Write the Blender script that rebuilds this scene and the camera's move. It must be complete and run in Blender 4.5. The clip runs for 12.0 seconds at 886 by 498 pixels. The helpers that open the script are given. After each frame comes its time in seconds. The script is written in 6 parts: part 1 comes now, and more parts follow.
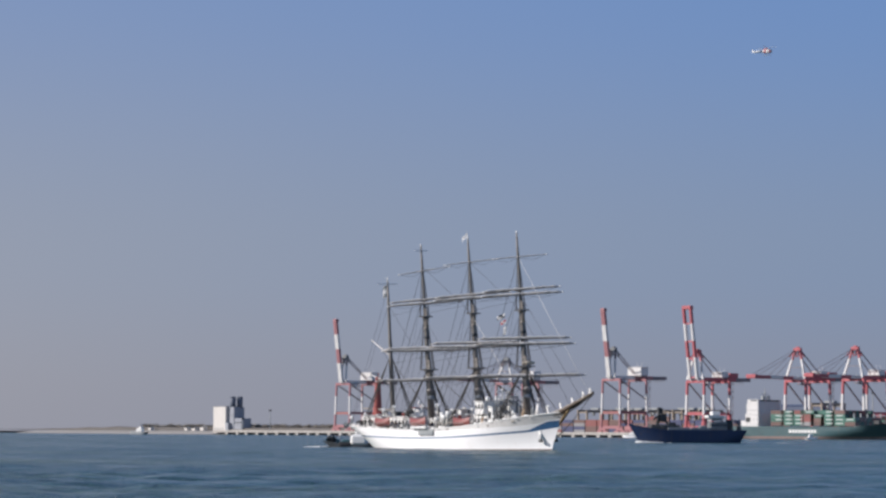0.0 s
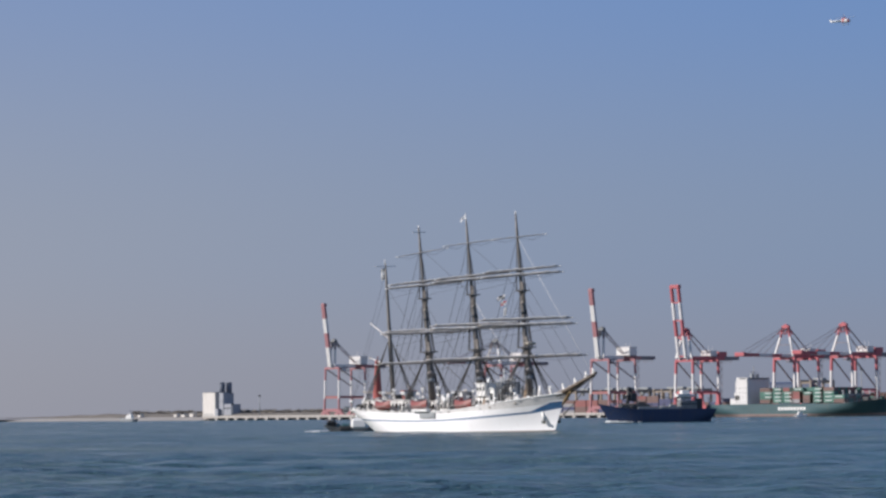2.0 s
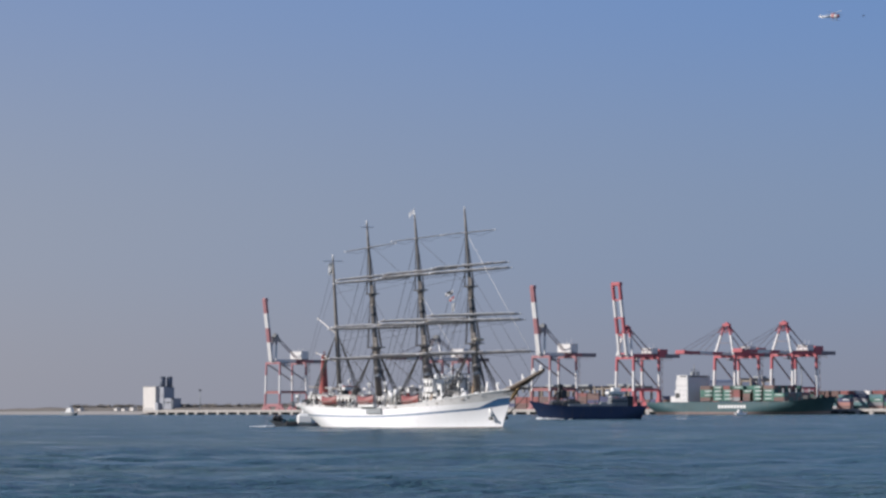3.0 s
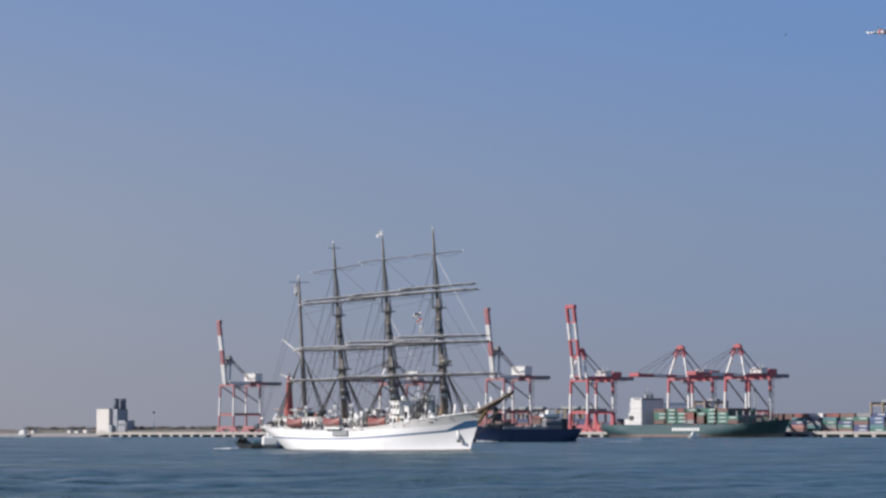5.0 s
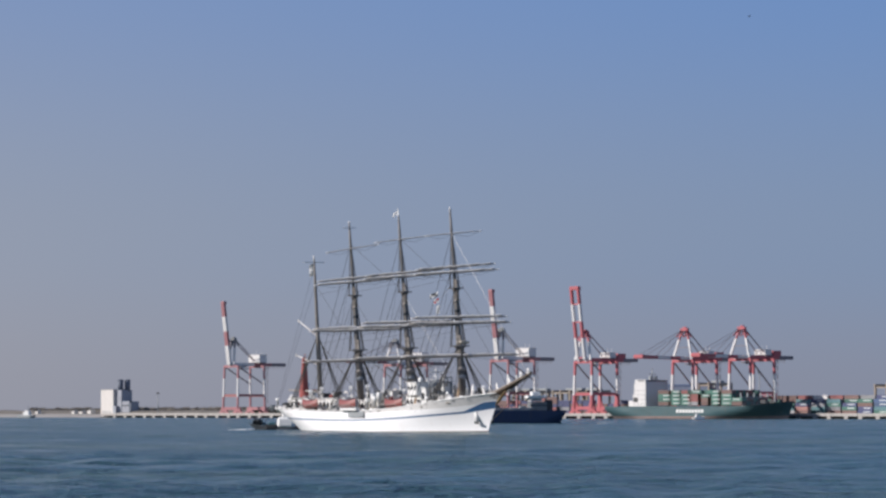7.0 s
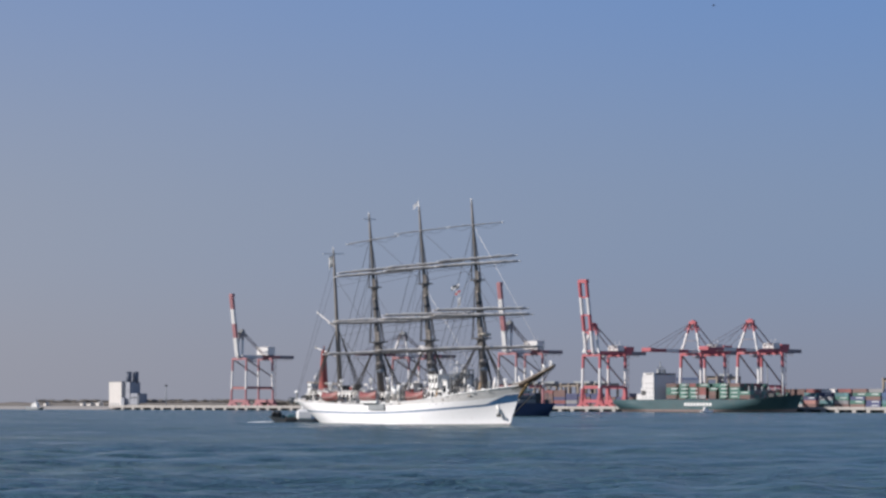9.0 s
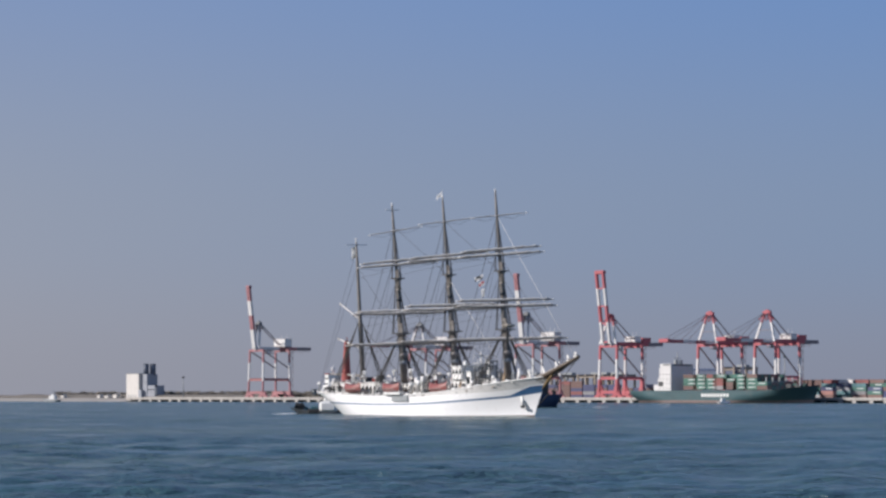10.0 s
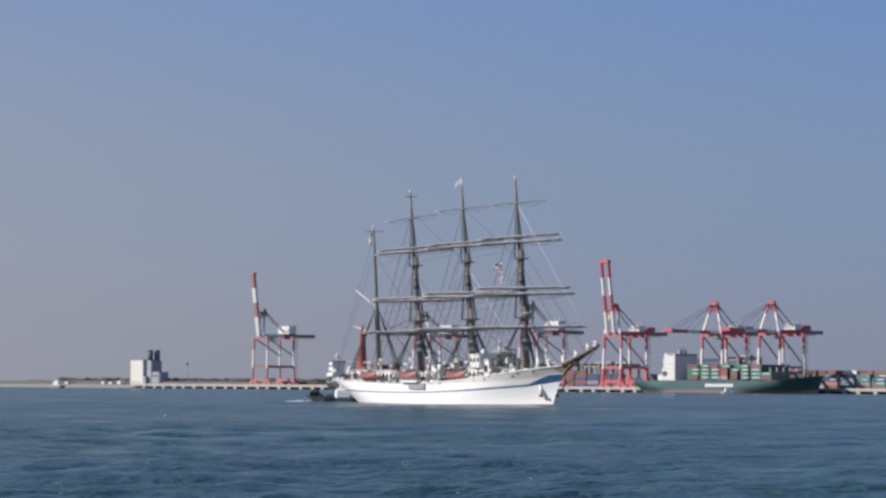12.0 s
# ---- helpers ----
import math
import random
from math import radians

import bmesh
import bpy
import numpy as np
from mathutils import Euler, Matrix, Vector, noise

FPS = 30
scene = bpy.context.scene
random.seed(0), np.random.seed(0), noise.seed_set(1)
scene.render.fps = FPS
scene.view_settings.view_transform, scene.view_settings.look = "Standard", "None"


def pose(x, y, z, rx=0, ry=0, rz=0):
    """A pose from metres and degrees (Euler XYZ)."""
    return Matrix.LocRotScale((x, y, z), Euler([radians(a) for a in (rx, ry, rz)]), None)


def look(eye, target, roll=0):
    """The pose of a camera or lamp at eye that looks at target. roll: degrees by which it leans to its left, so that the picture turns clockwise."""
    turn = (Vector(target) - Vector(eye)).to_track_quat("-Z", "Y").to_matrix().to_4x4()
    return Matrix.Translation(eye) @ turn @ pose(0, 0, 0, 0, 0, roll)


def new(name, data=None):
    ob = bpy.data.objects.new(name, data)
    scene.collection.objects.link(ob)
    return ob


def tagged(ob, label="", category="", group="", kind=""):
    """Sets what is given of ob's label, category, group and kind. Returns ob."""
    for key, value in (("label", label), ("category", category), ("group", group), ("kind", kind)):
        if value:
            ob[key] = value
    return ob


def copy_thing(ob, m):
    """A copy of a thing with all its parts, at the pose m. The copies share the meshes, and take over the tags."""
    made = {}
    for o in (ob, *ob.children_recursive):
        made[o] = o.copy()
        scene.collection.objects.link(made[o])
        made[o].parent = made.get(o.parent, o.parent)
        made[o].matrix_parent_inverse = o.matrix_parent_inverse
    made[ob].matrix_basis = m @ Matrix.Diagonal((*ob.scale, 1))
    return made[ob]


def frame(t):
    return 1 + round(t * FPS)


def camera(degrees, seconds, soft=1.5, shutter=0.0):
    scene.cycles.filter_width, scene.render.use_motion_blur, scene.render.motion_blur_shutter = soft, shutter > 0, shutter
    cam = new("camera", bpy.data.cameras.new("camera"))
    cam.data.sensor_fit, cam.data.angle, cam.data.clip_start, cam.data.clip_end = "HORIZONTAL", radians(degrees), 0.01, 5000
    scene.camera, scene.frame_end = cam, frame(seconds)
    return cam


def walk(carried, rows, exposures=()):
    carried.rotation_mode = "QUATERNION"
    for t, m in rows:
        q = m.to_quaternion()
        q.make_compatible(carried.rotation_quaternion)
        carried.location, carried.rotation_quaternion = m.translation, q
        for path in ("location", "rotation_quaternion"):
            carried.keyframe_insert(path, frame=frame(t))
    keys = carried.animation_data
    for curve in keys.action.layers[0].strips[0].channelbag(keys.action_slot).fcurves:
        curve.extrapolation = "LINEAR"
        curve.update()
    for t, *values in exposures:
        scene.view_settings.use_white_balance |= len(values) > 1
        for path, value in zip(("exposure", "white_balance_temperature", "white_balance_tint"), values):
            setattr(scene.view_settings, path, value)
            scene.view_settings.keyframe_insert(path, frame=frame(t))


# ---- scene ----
# A four-masted training barque off a container quay, seen from a low shore across the harbour.
# x to the right, y away from the shore, z up from the water.

cam = camera(16.7338, 12.0, soft=2.65)
EYE = 4.15
# seconds, turn to the right, tilt up, lean to the left (degrees)
TURNS = [
    (0.0, -0.0037, 3.4555, 0.3429), (0.5, -0.0372, 3.2077, 0.5063), (1.0, 0.2069, 3.071, 0.3919),
    (1.5, 0.1514, 3.0699, -0.2573), (2.0, 0.2426, 3.1251, -0.5102), (2.5, 0.7244, 3.1028, -0.2245),
    (3.0, 1.3477, 3.041, -0.1311), (3.2, 1.42, 3.026, -0.1), (4.8, 2.115, 3.4354, -0.07),
    (5.0, 2.2177, 3.4651, -0.0797), (5.5, 2.4471, 3.5713, -0.0897), (6.0, 2.6437, 3.4391, 0.0),
    (6.5, 2.5103, 3.2222, -0.0129), (7.0, 2.1345, 3.1115, 0.0087), (7.2, 2.0545, 3.087, 0.02),
    (8.8, 1.9764, 2.998, 0.1252), (9.0, 1.9756, 2.9742, 0.1252), (9.5, 1.9309, 2.9083, 0.1258),
    (10.0, 1.657, 2.8104, 0.0192), (10.5, 1.4907, 2.7213, 0.0666), (11.0, 1.3422, 2.6606, 0.1317),
    (11.5, 1.2936, 2.6203, 0.2136), (12.0, 1.5644, 2.5877, 0.3901)]


def aim(turn, tilt, lean):
    a, b = radians(turn), radians(tilt)
    ahead = Vector((math.sin(a) * math.cos(b), math.cos(a) * math.cos(b), math.sin(b)))
    return look((0, 0, EYE), Vector((0, 0, EYE)) + ahead * 100, lean)


walk(cam, [(t, aim(*turns)) for t, *turns in TURNS])

# ---------------------------------------------------------------- light
SUN_AZ, SUN_EL = radians(264), radians(28)      # clockwise from +y
world = bpy.data.worlds.new("harbour_sky")
scene.world = world
world.use_nodes = True
wt = world.node_tree
sky = wt.nodes.new("ShaderNodeTexSky")
sky.sky_type, sky.sun_disc = "NISHITA", False
sky.sun_elevation, sky.sun_rotation = SUN_EL, SUN_AZ
sky.altitude, sky.air_density, sky.dust_density, sky.ozone_density = 0, 1.0, 1.5, 2.0


# hazy spring air: a smooth grade from pale haze at the horizon to blue overhead, thicker towards the west (-x)
way = wt.nodes.new("ShaderNodeTexCoord")
split = wt.nodes.new("ShaderNodeSeparateXYZ")
wt.links.new(way.outputs["Generated"], split.inputs["Vector"])
grade = wt.nodes.new("ShaderNodeValToRGB")
grade.color_ramp.interpolation = "EASE"
stops = [(0.0, (0.243, 0.272, 0.375)), (0.055, (0.195, 0.270, 0.442)), (0.15, (0.135, 0.255, 0.545)), (0.40, (0.135, 0.225, 0.41)), (1.0, (0.09, 0.15, 0.29))]
while len(grade.color_ramp.elements) < len(stops):
    grade.color_ramp.elements.new(0.5)
for e, (at, colour) in zip(grade.color_ramp.elements, stops):
    e.position, e.color = at, (*colour, 1)
wt.links.new(split.outputs["Z"], grade.inputs["Fac"])
west = wt.nodes.new("ShaderNodeMapRange")
west.interpolation_type = "SMOOTHSTEP"
for key, value in (("From Min", 0.25), ("From Max", -0.33), ("To Min", 0.0), ("To Max", 0.75)):
    west.inputs[key].default_value = value
wt.links.new(split.outputs["X"], west.inputs["Value"])
low = wt.nodes.new("ShaderNodeMapRange")
low.interpolation_type = "SMOOTHSTEP"
for key, value in (("From Min", 0.30), ("From Max", -0.02), ("To Min", 0.0), ("To Max", 1.0)):
    low.inputs[key].default_value = value
wt.links.new(split.outputs["Z"], low.inputs["Value"])
smog = wt.nodes.new("ShaderNodeMath")
smog.operation = "MULTIPLY"
wt.links.new(west.outputs["Result"], smog.inputs[0])
wt.links.new(low.outputs["Result"], smog.inputs[1])
haze = wt.nodes.new("ShaderNodeMix")
haze.data_type = "RGBA"
haze.inputs["B"].default_value = (0.400, 0.394, 0.444, 1)
wt.links.new(smog.outputs[0], haze.inputs["Factor"])
wt.links.new(grade.outputs["Color"], haze.inputs["A"])
dim = wt.nodes.new("ShaderNodeMix")
dim.data_type, dim.blend_type = "RGBA", "MULTIPLY"
dim.inputs["Factor"].default_value = 1.0
dim.inputs["B"].default_value = (0.10, 0.10, 0.10, 1)
wt.links.new(sky.outputs["Color"], dim.inputs["A"])
air = wt.nodes.new("ShaderNodeMix")
air.data_type = "RGBA"
air.inputs["Factor"].default_value = 0.85
wt.links.new(dim.outputs["Result"], air.inputs["A"])
wt.links.new(haze.outputs["Result"], air.inputs["B"])
wt.links.new(air.outputs["Result"], wt.nodes["Background"].inputs["Color"])
wt.nodes["Background"].inputs["Strength"].default_value = 1.0

sun_data = bpy.data.lights.new("sun", "SUN")
sun_data.energy, sun_data.angle, sun_data.color = 5.0, radians(0.6), (1.0, 0.925, 0.875)
sun = new("sun", sun_data)
to_sun = Vector((math.sin(SUN_AZ) * math.cos(SUN_EL), math.cos(SUN_AZ) * math.cos(SUN_EL), math.sin(SUN_EL)))
sun.matrix_world = look(to_sun * 900, (0, 0, 0))
scene.view_settings.exposure = 0.0

# ---------------------------------------------------------------- materials
def paint(name, colour, rough=0.5, metal=0.0, size=1.0, vary=0.18, bump=0.1, stain=None, gloss=0.5):
    """Two scales of tone, blotches of stain and fine relief; size in metres of the larger scale."""
    m = bpy.data.materials.new(name)
    m.use_nodes = True
    t = m.node_tree
    bsdf = t.nodes["Principled BSDF"]
    place = t.nodes.new("ShaderNodeTexCoord")
    big, fine = t.nodes.new("ShaderNodeTexNoise"), t.nodes.new("ShaderNodeTexNoise")
    big.inputs["Scale"].default_value, fine.inputs["Scale"].default_value = 1.0 / size, 9.0 / size
    big.inputs["Detail"].default_value, fine.inputs["Detail"].default_value = 5, 3
    for n in (big, fine):
        t.links.new(place.outputs["Object"], n.inputs["Vector"])
    both = t.nodes.new("ShaderNodeMath")
    both.operation = "MULTIPLY_ADD"
    both.inputs[1].default_value = 0.35
    t.links.new(fine.outputs["Fac"], both.inputs[0])
    t.links.new(big.outputs["Fac"], both.inputs[2])
    ramp = t.nodes.new("ShaderNodeValToRGB")
    ramp.color_ramp.elements[0].position, ramp.color_ramp.elements[1].position = 0.42, 0.92
    worn = stain or tuple(c * (1 - 2 * vary) for c in colour)
    ramp.color_ramp.elements[0].color = (*worn, 1)
    ramp.color_ramp.elements[1].color = (*tuple(min(1, c * (1 + vary * 0.6)) for c in colour), 1)
    mid = ramp.color_ramp.elements.new(0.58)
    mid.color = (*colour, 1)
    t.links.new(both.outputs[0], ramp.inputs["Fac"])
    t.links.new(ramp.outputs["Color"], bsdf.inputs["Base Color"])
    bsdf.inputs["Metallic"].default_value = metal
    bsdf.inputs["Specular IOR Level"].default_value = gloss
    rr = t.nodes.new("ShaderNodeMapRange")
    rr.inputs["To Min"].default_value, rr.inputs["To Max"].default_value = max(0.05, rough - 0.12), min(1, rough + 0.12)
    t.links.new(fine.outputs["Fac"], rr.inputs["Value"])
    t.links.new(rr.outputs["Result"], bsdf.inputs["Roughness"])
    b = t.nodes.new("ShaderNodeBump")
    b.inputs["Strength"].default_value, b.inputs["Distance"].default_value = bump, 0.03 * size
    t.links.new(fine.outputs["Fac"], b.inputs["Height"])
    t.links.new(b.outputs["Normal"], bsdf.inputs["Normal"])
    return m


def by_object(m, low, high):
    """Lets each object's own random number shift the tone a little."""
    t = m.node_tree
    bsdf = t.nodes["Principled BSDF"]
    old = bsdf.inputs["Base Color"].links[0].from_socket
    info, span, mix = (t.nodes.new("ShaderNode" + k) for k in ("ObjectInfo", "MapRange", "HueSaturation"))
    span.inputs["To Min"].default_value, span.inputs["To Max"].default_value = low, high
    t.links.new(info.outputs["Random"], span.inputs["Value"])
    t.links.new(span.outputs["Result"], mix.inputs["Value"])
    t.links.new(old, mix.inputs["Color"])
    t.links.new(mix.outputs["Color"], bsdf.inputs["Base Color"])
    return m


def streaked(m, colour, amount):
    """Adds vertical runs of rust or grime to a painted side."""
    t = m.node_tree
    bsdf = t.nodes["Principled BSDF"]
    old = bsdf.inputs["Base Color"].links[0].from_socket
    place, spread, runs, ramp, mix = (t.nodes.new("ShaderNode" + k) for k in ("TexCoord", "Mapping", "TexNoise", "ValToRGB", "Mix"))
    spread.inputs["Scale"].default_value = (0.9, 0.9, 0.12)
    t.links.new(place.outputs["Object"], spread.inputs["Vector"])
    t.links.new(spread.outputs["Vector"], runs.inputs["Vector"])
    runs.inputs["Scale"].default_value, runs.inputs["Detail"].default_value = 1.3, 6
    ramp.color_ramp.elements[0].position, ramp.color_ramp.elements[1].position = 0.56, 0.78
    ramp.color_ramp.elements[0].color, ramp.color_ramp.elements[1].color = (0, 0, 0, 1), (amount, amount, amount, 1)
    t.links.new(runs.outputs["Fac"], ramp.inputs["Fac"])
    mix.data_type = "RGBA"
    mix.inputs["B"].default_value = (*colour, 1)
    t.links.new(ramp.outputs["Color"], mix.inputs["Factor"])
    t.links.new(old, mix.inputs["A"])
    t.links.new(mix.outputs["Result"], bsdf.inputs["Base Color"])
    return m


HULL_WHITE = paint("hull_white", (0.92, 0.92, 0.93), 0.38, size=6, vary=0.03, bump=0.05, stain=(0.84, 0.82, 0.80))
HOUSE_WHITE = paint("house_white", (0.78, 0.78, 0.76), 0.45, size=2, vary=0.08)
STRIPE_BLUE = paint("stripe_blue", (0.045, 0.12, 0.25), 0.4, size=3)
BOOT_RUST = paint("boot_rust", (0.12, 0.07, 0.06), 0.7, size=2)
BOOT_PALE = paint("boot_pale", (0.25, 0.185, 0.17), 0.75, size=6)
TEAK = paint("teak", (0.32, 0.22, 0.13), 0.65, size=1.5)
MAST_BUFF = paint("mast_buff", (0.165, 0.150, 0.133), 0.5, size=1.6, vary=0.4, stain=(0.085, 0.080, 0.076))
YARD_BUFF = paint("yard_buff", (0.30, 0.272, 0.245), 0.5, size=1.5, vary=0.15)
SAIL_CLOTH = paint("sail_cloth", (0.66, 0.635, 0.61), 0.9, size=1.4, bump=0.4, vary=0.3)
CANVAS_TAN = paint("canvas_tan", (0.50, 0.44, 0.35), 0.9, size=0.7, bump=0.4, vary=0.25)
JIB_WHITE = paint("jib_white", (0.78, 0.76, 0.72), 0.85, size=0.8, bump=0.3)
TARRED = paint("tarred_rope", (0.045, 0.042, 0.04), 0.8, size=0.5)
ROPE = paint("pale_rope", (0.55, 0.55, 0.53), 0.8, size=0.5)
LIFEBOAT_RED = paint("lifeboat_red", (0.24, 0.076, 0.068), 0.5, size=1)
COVER_RED = paint("cover_red", (0.31, 0.085, 0.075), 0.8, size=1.2, bump=0.3)
DARK_STEEL = paint("dark_steel", (0.05, 0.052, 0.055), 0.55, size=1)
GREY_STEEL = paint("grey_steel", (0.28, 0.30, 0.31), 0.5, size=1.5)
STAND_GREY = paint("stand_grey", (0.17, 0.18, 0.19), 0.55, size=1)
GLASS = paint("dark_glass", (0.02, 0.025, 0.03), 0.12, size=1, vary=0.05, bump=0.0)
BOWSPRIT_BROWN = paint("bowsprit_brown", (0.085, 0.06, 0.04), 0.5, size=1)
GOLD = paint("gold_leaf", (0.22, 0.15, 0.07), 0.5, metal=0.3, size=0.6)
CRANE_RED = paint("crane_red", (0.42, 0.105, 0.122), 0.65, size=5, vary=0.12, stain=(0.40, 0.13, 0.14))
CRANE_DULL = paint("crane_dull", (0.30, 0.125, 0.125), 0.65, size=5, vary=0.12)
# Red paled and desaturated: distance haze put into the paint colour.
CRANE_HAZED = paint("crane_hazed", (0.34, 0.155, 0.168), 0.7, size=5, vary=0.15, stain=(0.30, 0.15, 0.16))
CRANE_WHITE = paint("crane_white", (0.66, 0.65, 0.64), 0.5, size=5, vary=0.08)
# Dark steel, lightened in its base colour to stand in for haze.
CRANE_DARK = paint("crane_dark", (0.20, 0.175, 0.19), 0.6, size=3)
SHIP_GREEN = paint("ship_green", (0.050, 0.102, 0.114), 0.42, size=14, vary=0.12)
SHIP_BLUE = paint("ship_blue", (0.018, 0.036, 0.095), 0.42, size=8, vary=0.15)
TUG_BLACK = paint("tug_black", (0.022, 0.024, 0.026), 0.6, size=1)
TUG_GREY = paint("tug_grey", (0.075, 0.085, 0.095), 0.6, size=1)
TUG_TEAL = paint("tug_teal", (0.03, 0.10, 0.12), 0.55, size=1)
CONCRETE = paint("quay_concrete", (0.42, 0.40, 0.375), 0.85, size=9, vary=0.2, stain=(0.27, 0.245, 0.215))
UNDERDECK_SHADE = paint("underdeck_shade", (0.06, 0.06, 0.058), 0.85, size=2)
YARD_GROUND = paint("yard_ground", (0.15, 0.145, 0.135), 0.9, size=30, vary=0.2)
BEACH = paint("beach_sand", (0.37, 0.34, 0.305), 0.95, size=20, vary=0.14)
BARK = paint("bark", (0.10, 0.075, 0.05), 0.9, size=0.8)
# Leaf colour lightened to grey-brown, imitating haze over the far tree belt.
LEAVES = by_object(paint("dry_scrub", (0.265, 0.240, 0.205), 0.85, size=1.6, vary=0.25, bump=0.5), 0.8, 1.25)
DUNE = paint("dune_scrub", (0.17, 0.150, 0.128), 0.95, size=9, vary=0.3, bump=0.5, stain=(0.14, 0.125, 0.10))
# Blotched paint whose grey tone stands in for shade under the bow flare.
BULWARK = paint("bulwark_shaded", (0.68, 0.67, 0.655), 0.6, size=1.1, vary=0.12, bump=0.2, stain=(0.47, 0.45, 0.43))
SPLICE = paint("pin_rail_rope", (0.11, 0.108, 0.108), 0.85, size=0.6, vary=0.35, bump=0.4)
BEIGE = paint("gantry_beige", (0.30, 0.25, 0.20), 0.6, size=4, vary=0.2)
SILO_BLUE = paint("silo_blue", (0.27, 0.29, 0.33), 0.6, size=6)
WAREHOUSE_BLUE = paint("warehouse_blue", (0.070, 0.092, 0.150), 0.6, size=6)
SILO_DARK = paint("silo_dark", (0.10, 0.12, 0.16), 0.6, size=5)
WORKS_WHITE = paint("works_white", (0.60, 0.58, 0.55), 0.8, size=5, vary=0.08)
ROOF_GREY = paint("roof_grey", (0.24, 0.24, 0.24), 0.7, size=4)
FLAG_RED = paint("flag_red", (0.62, 0.06, 0.06), 0.85, size=0.5)
FLAG_WHITE = paint("flag_white", (0.80, 0.80, 0.79), 0.85, size=0.5)
HELI_RED = paint("heli_red", (0.45, 0.15, 0.155), 0.4, size=1)
BIRD_DARK = paint("bird_dark", (0.04, 0.04, 0.042), 0.9, size=0.2)
FOAM = paint("foam", (0.78, 0.80, 0.80), 0.9, size=0.7, vary=0.1, bump=0.6)


def sea_material():
    m = bpy.data.materials.new("sea_water")
    m.use_nodes = True
    t = m.node_tree
    bsdf = t.nodes["Principled BSDF"]
    place = t.nodes.new("ShaderNodeTexCoord")
    stretch = t.nodes.new("ShaderNodeMapping")
    stretch.inputs["Scale"].default_value = (0.5, 1.0, 1.0)
    t.links.new(place.outputs["Object"], stretch.inputs["Vector"])
    heights = []
    for scale, detail in ((0.45, 5), (2.4, 4)):
        n = t.nodes.new("ShaderNodeTexNoise")
        n.inputs["Scale"].default_value, n.inputs["Detail"].default_value = scale, detail
        t.links.new(stretch.outputs["Vector"], n.inputs["Vector"])
        heights.append(n)
    b1, b2 = t.nodes.new("ShaderNodeBump"), t.nodes.new("ShaderNodeBump")
    b1.inputs["Strength"].default_value, b1.inputs["Distance"].default_value = 1.0, 2.0
    b2.inputs["Strength"].default_value, b2.inputs["Distance"].default_value = 1.0, 0.85
    t.links.new(heights[0].outputs["Fac"], b1.inputs["Height"])
    t.links.new(heights[1].outputs["Fac"], b2.inputs["Height"])
    t.links.new(b1.outputs["Normal"], b2.inputs["Normal"])
    t.links.new(b2.outputs["Normal"], bsdf.inputs["Normal"])
    # lanes of calmer and rougher water
    lanes = t.nodes.new("ShaderNodeTexNoise")
    lanes.inputs["Scale"].default_value, lanes.inputs["Detail"].default_value = 0.075, 5
    lanes.inputs["Roughness"].default_value = 0.62
    t.links.new(stretch.outputs["Vector"], lanes.inputs["Vector"])
    for socket, low_, high_ in ((b1.inputs["Strength"], 0.30, 1.0), (b2.inputs["Strength"], 0.35, 1.0)):
        span = t.nodes.new("ShaderNodeMapRange")
        span.inputs["From Min"].default_value, span.inputs["From Max"].default_value = 0.38, 0.52
        span.inputs["To Min"].default_value, span.inputs["To Max"].default_value = low_, high_
        t.links.new(lanes.outputs["Fac"], span.inputs["Value"])
        t.links.new(span.outputs["Result"], socket)
    gloss = t.nodes.new("ShaderNodeMapRange")
    gloss.inputs["From Min"].default_value, gloss.inputs["From Max"].default_value = 0.36, 0.52
    gloss.inputs["To Min"].default_value, gloss.inputs["To Max"].default_value = 0.12, 0.19
    t.links.new(lanes.outputs["Fac"], gloss.inputs["Value"])
    t.links.new(gloss.outputs["Result"], bsdf.inputs["Roughness"])
    # silt: broad drifts between blue and green water
    silt = t.nodes.new("ShaderNodeTexNoise")
    silt.inputs["Scale"].default_value, silt.inputs["Detail"].default_value = 0.018, 3
    t.links.new(stretch.outputs["Vector"], silt.inputs["Vector"])
    ramp = t.nodes.new("ShaderNodeValToRGB")
    ramp.color_ramp.elements[0].position, ramp.color_ramp.elements[1].position = 0.49, 0.66
    ramp.color_ramp.elements[0].color = (0.034, 0.088, 0.106, 1)
    ramp.color_ramp.elements[1].color = (0.060, 0.108, 0.085, 1)
    t.links.new(silt.outputs["Fac"], ramp.inputs["Fac"])
    t.links.new(ramp.outputs["Color"], bsdf.inputs["Base Color"])
    bsdf.inputs["IOR"].default_value = 1.33
    return m


streaked(HULL_WHITE, (0.60, 0.53, 0.48), 0.22)
streaked(SHIP_GREEN, (0.14, 0.12, 0.10), 0.6)
streaked(SHIP_BLUE, (0.09, 0.07, 0.06), 0.7)
streaked(WORKS_WHITE, (0.40, 0.38, 0.35), 0.6)
streaked(CONCRETE, (0.18, 0.16, 0.14), 0.8)
SEA = sea_material()

# ---------------------------------------------------------------- mesh helpers
def box(bm, c, size, mi=0, turn=0.0, bevel=0.0):
    """A box round its centre, turned about z, its long edges cut back by bevel."""
    v = bmesh.ops.create_cube(bm, size=1.0)["verts"]
    m = Matrix.Translation(c) @ Matrix.Rotation(turn, 4, "Z") @ Matrix.Diagonal((*size, 1))
    bmesh.ops.transform(bm, matrix=m, verts=v)
    faces = {f for w in v for f in w.link_faces}
    for f in faces:
        f.material_index = mi
    if bevel:
        bmesh.ops.bevel(bm, geom=list({e for w in v for e in w.link_edges}), offset=bevel, segments=1, affect="EDGES", material=mi)
    return v


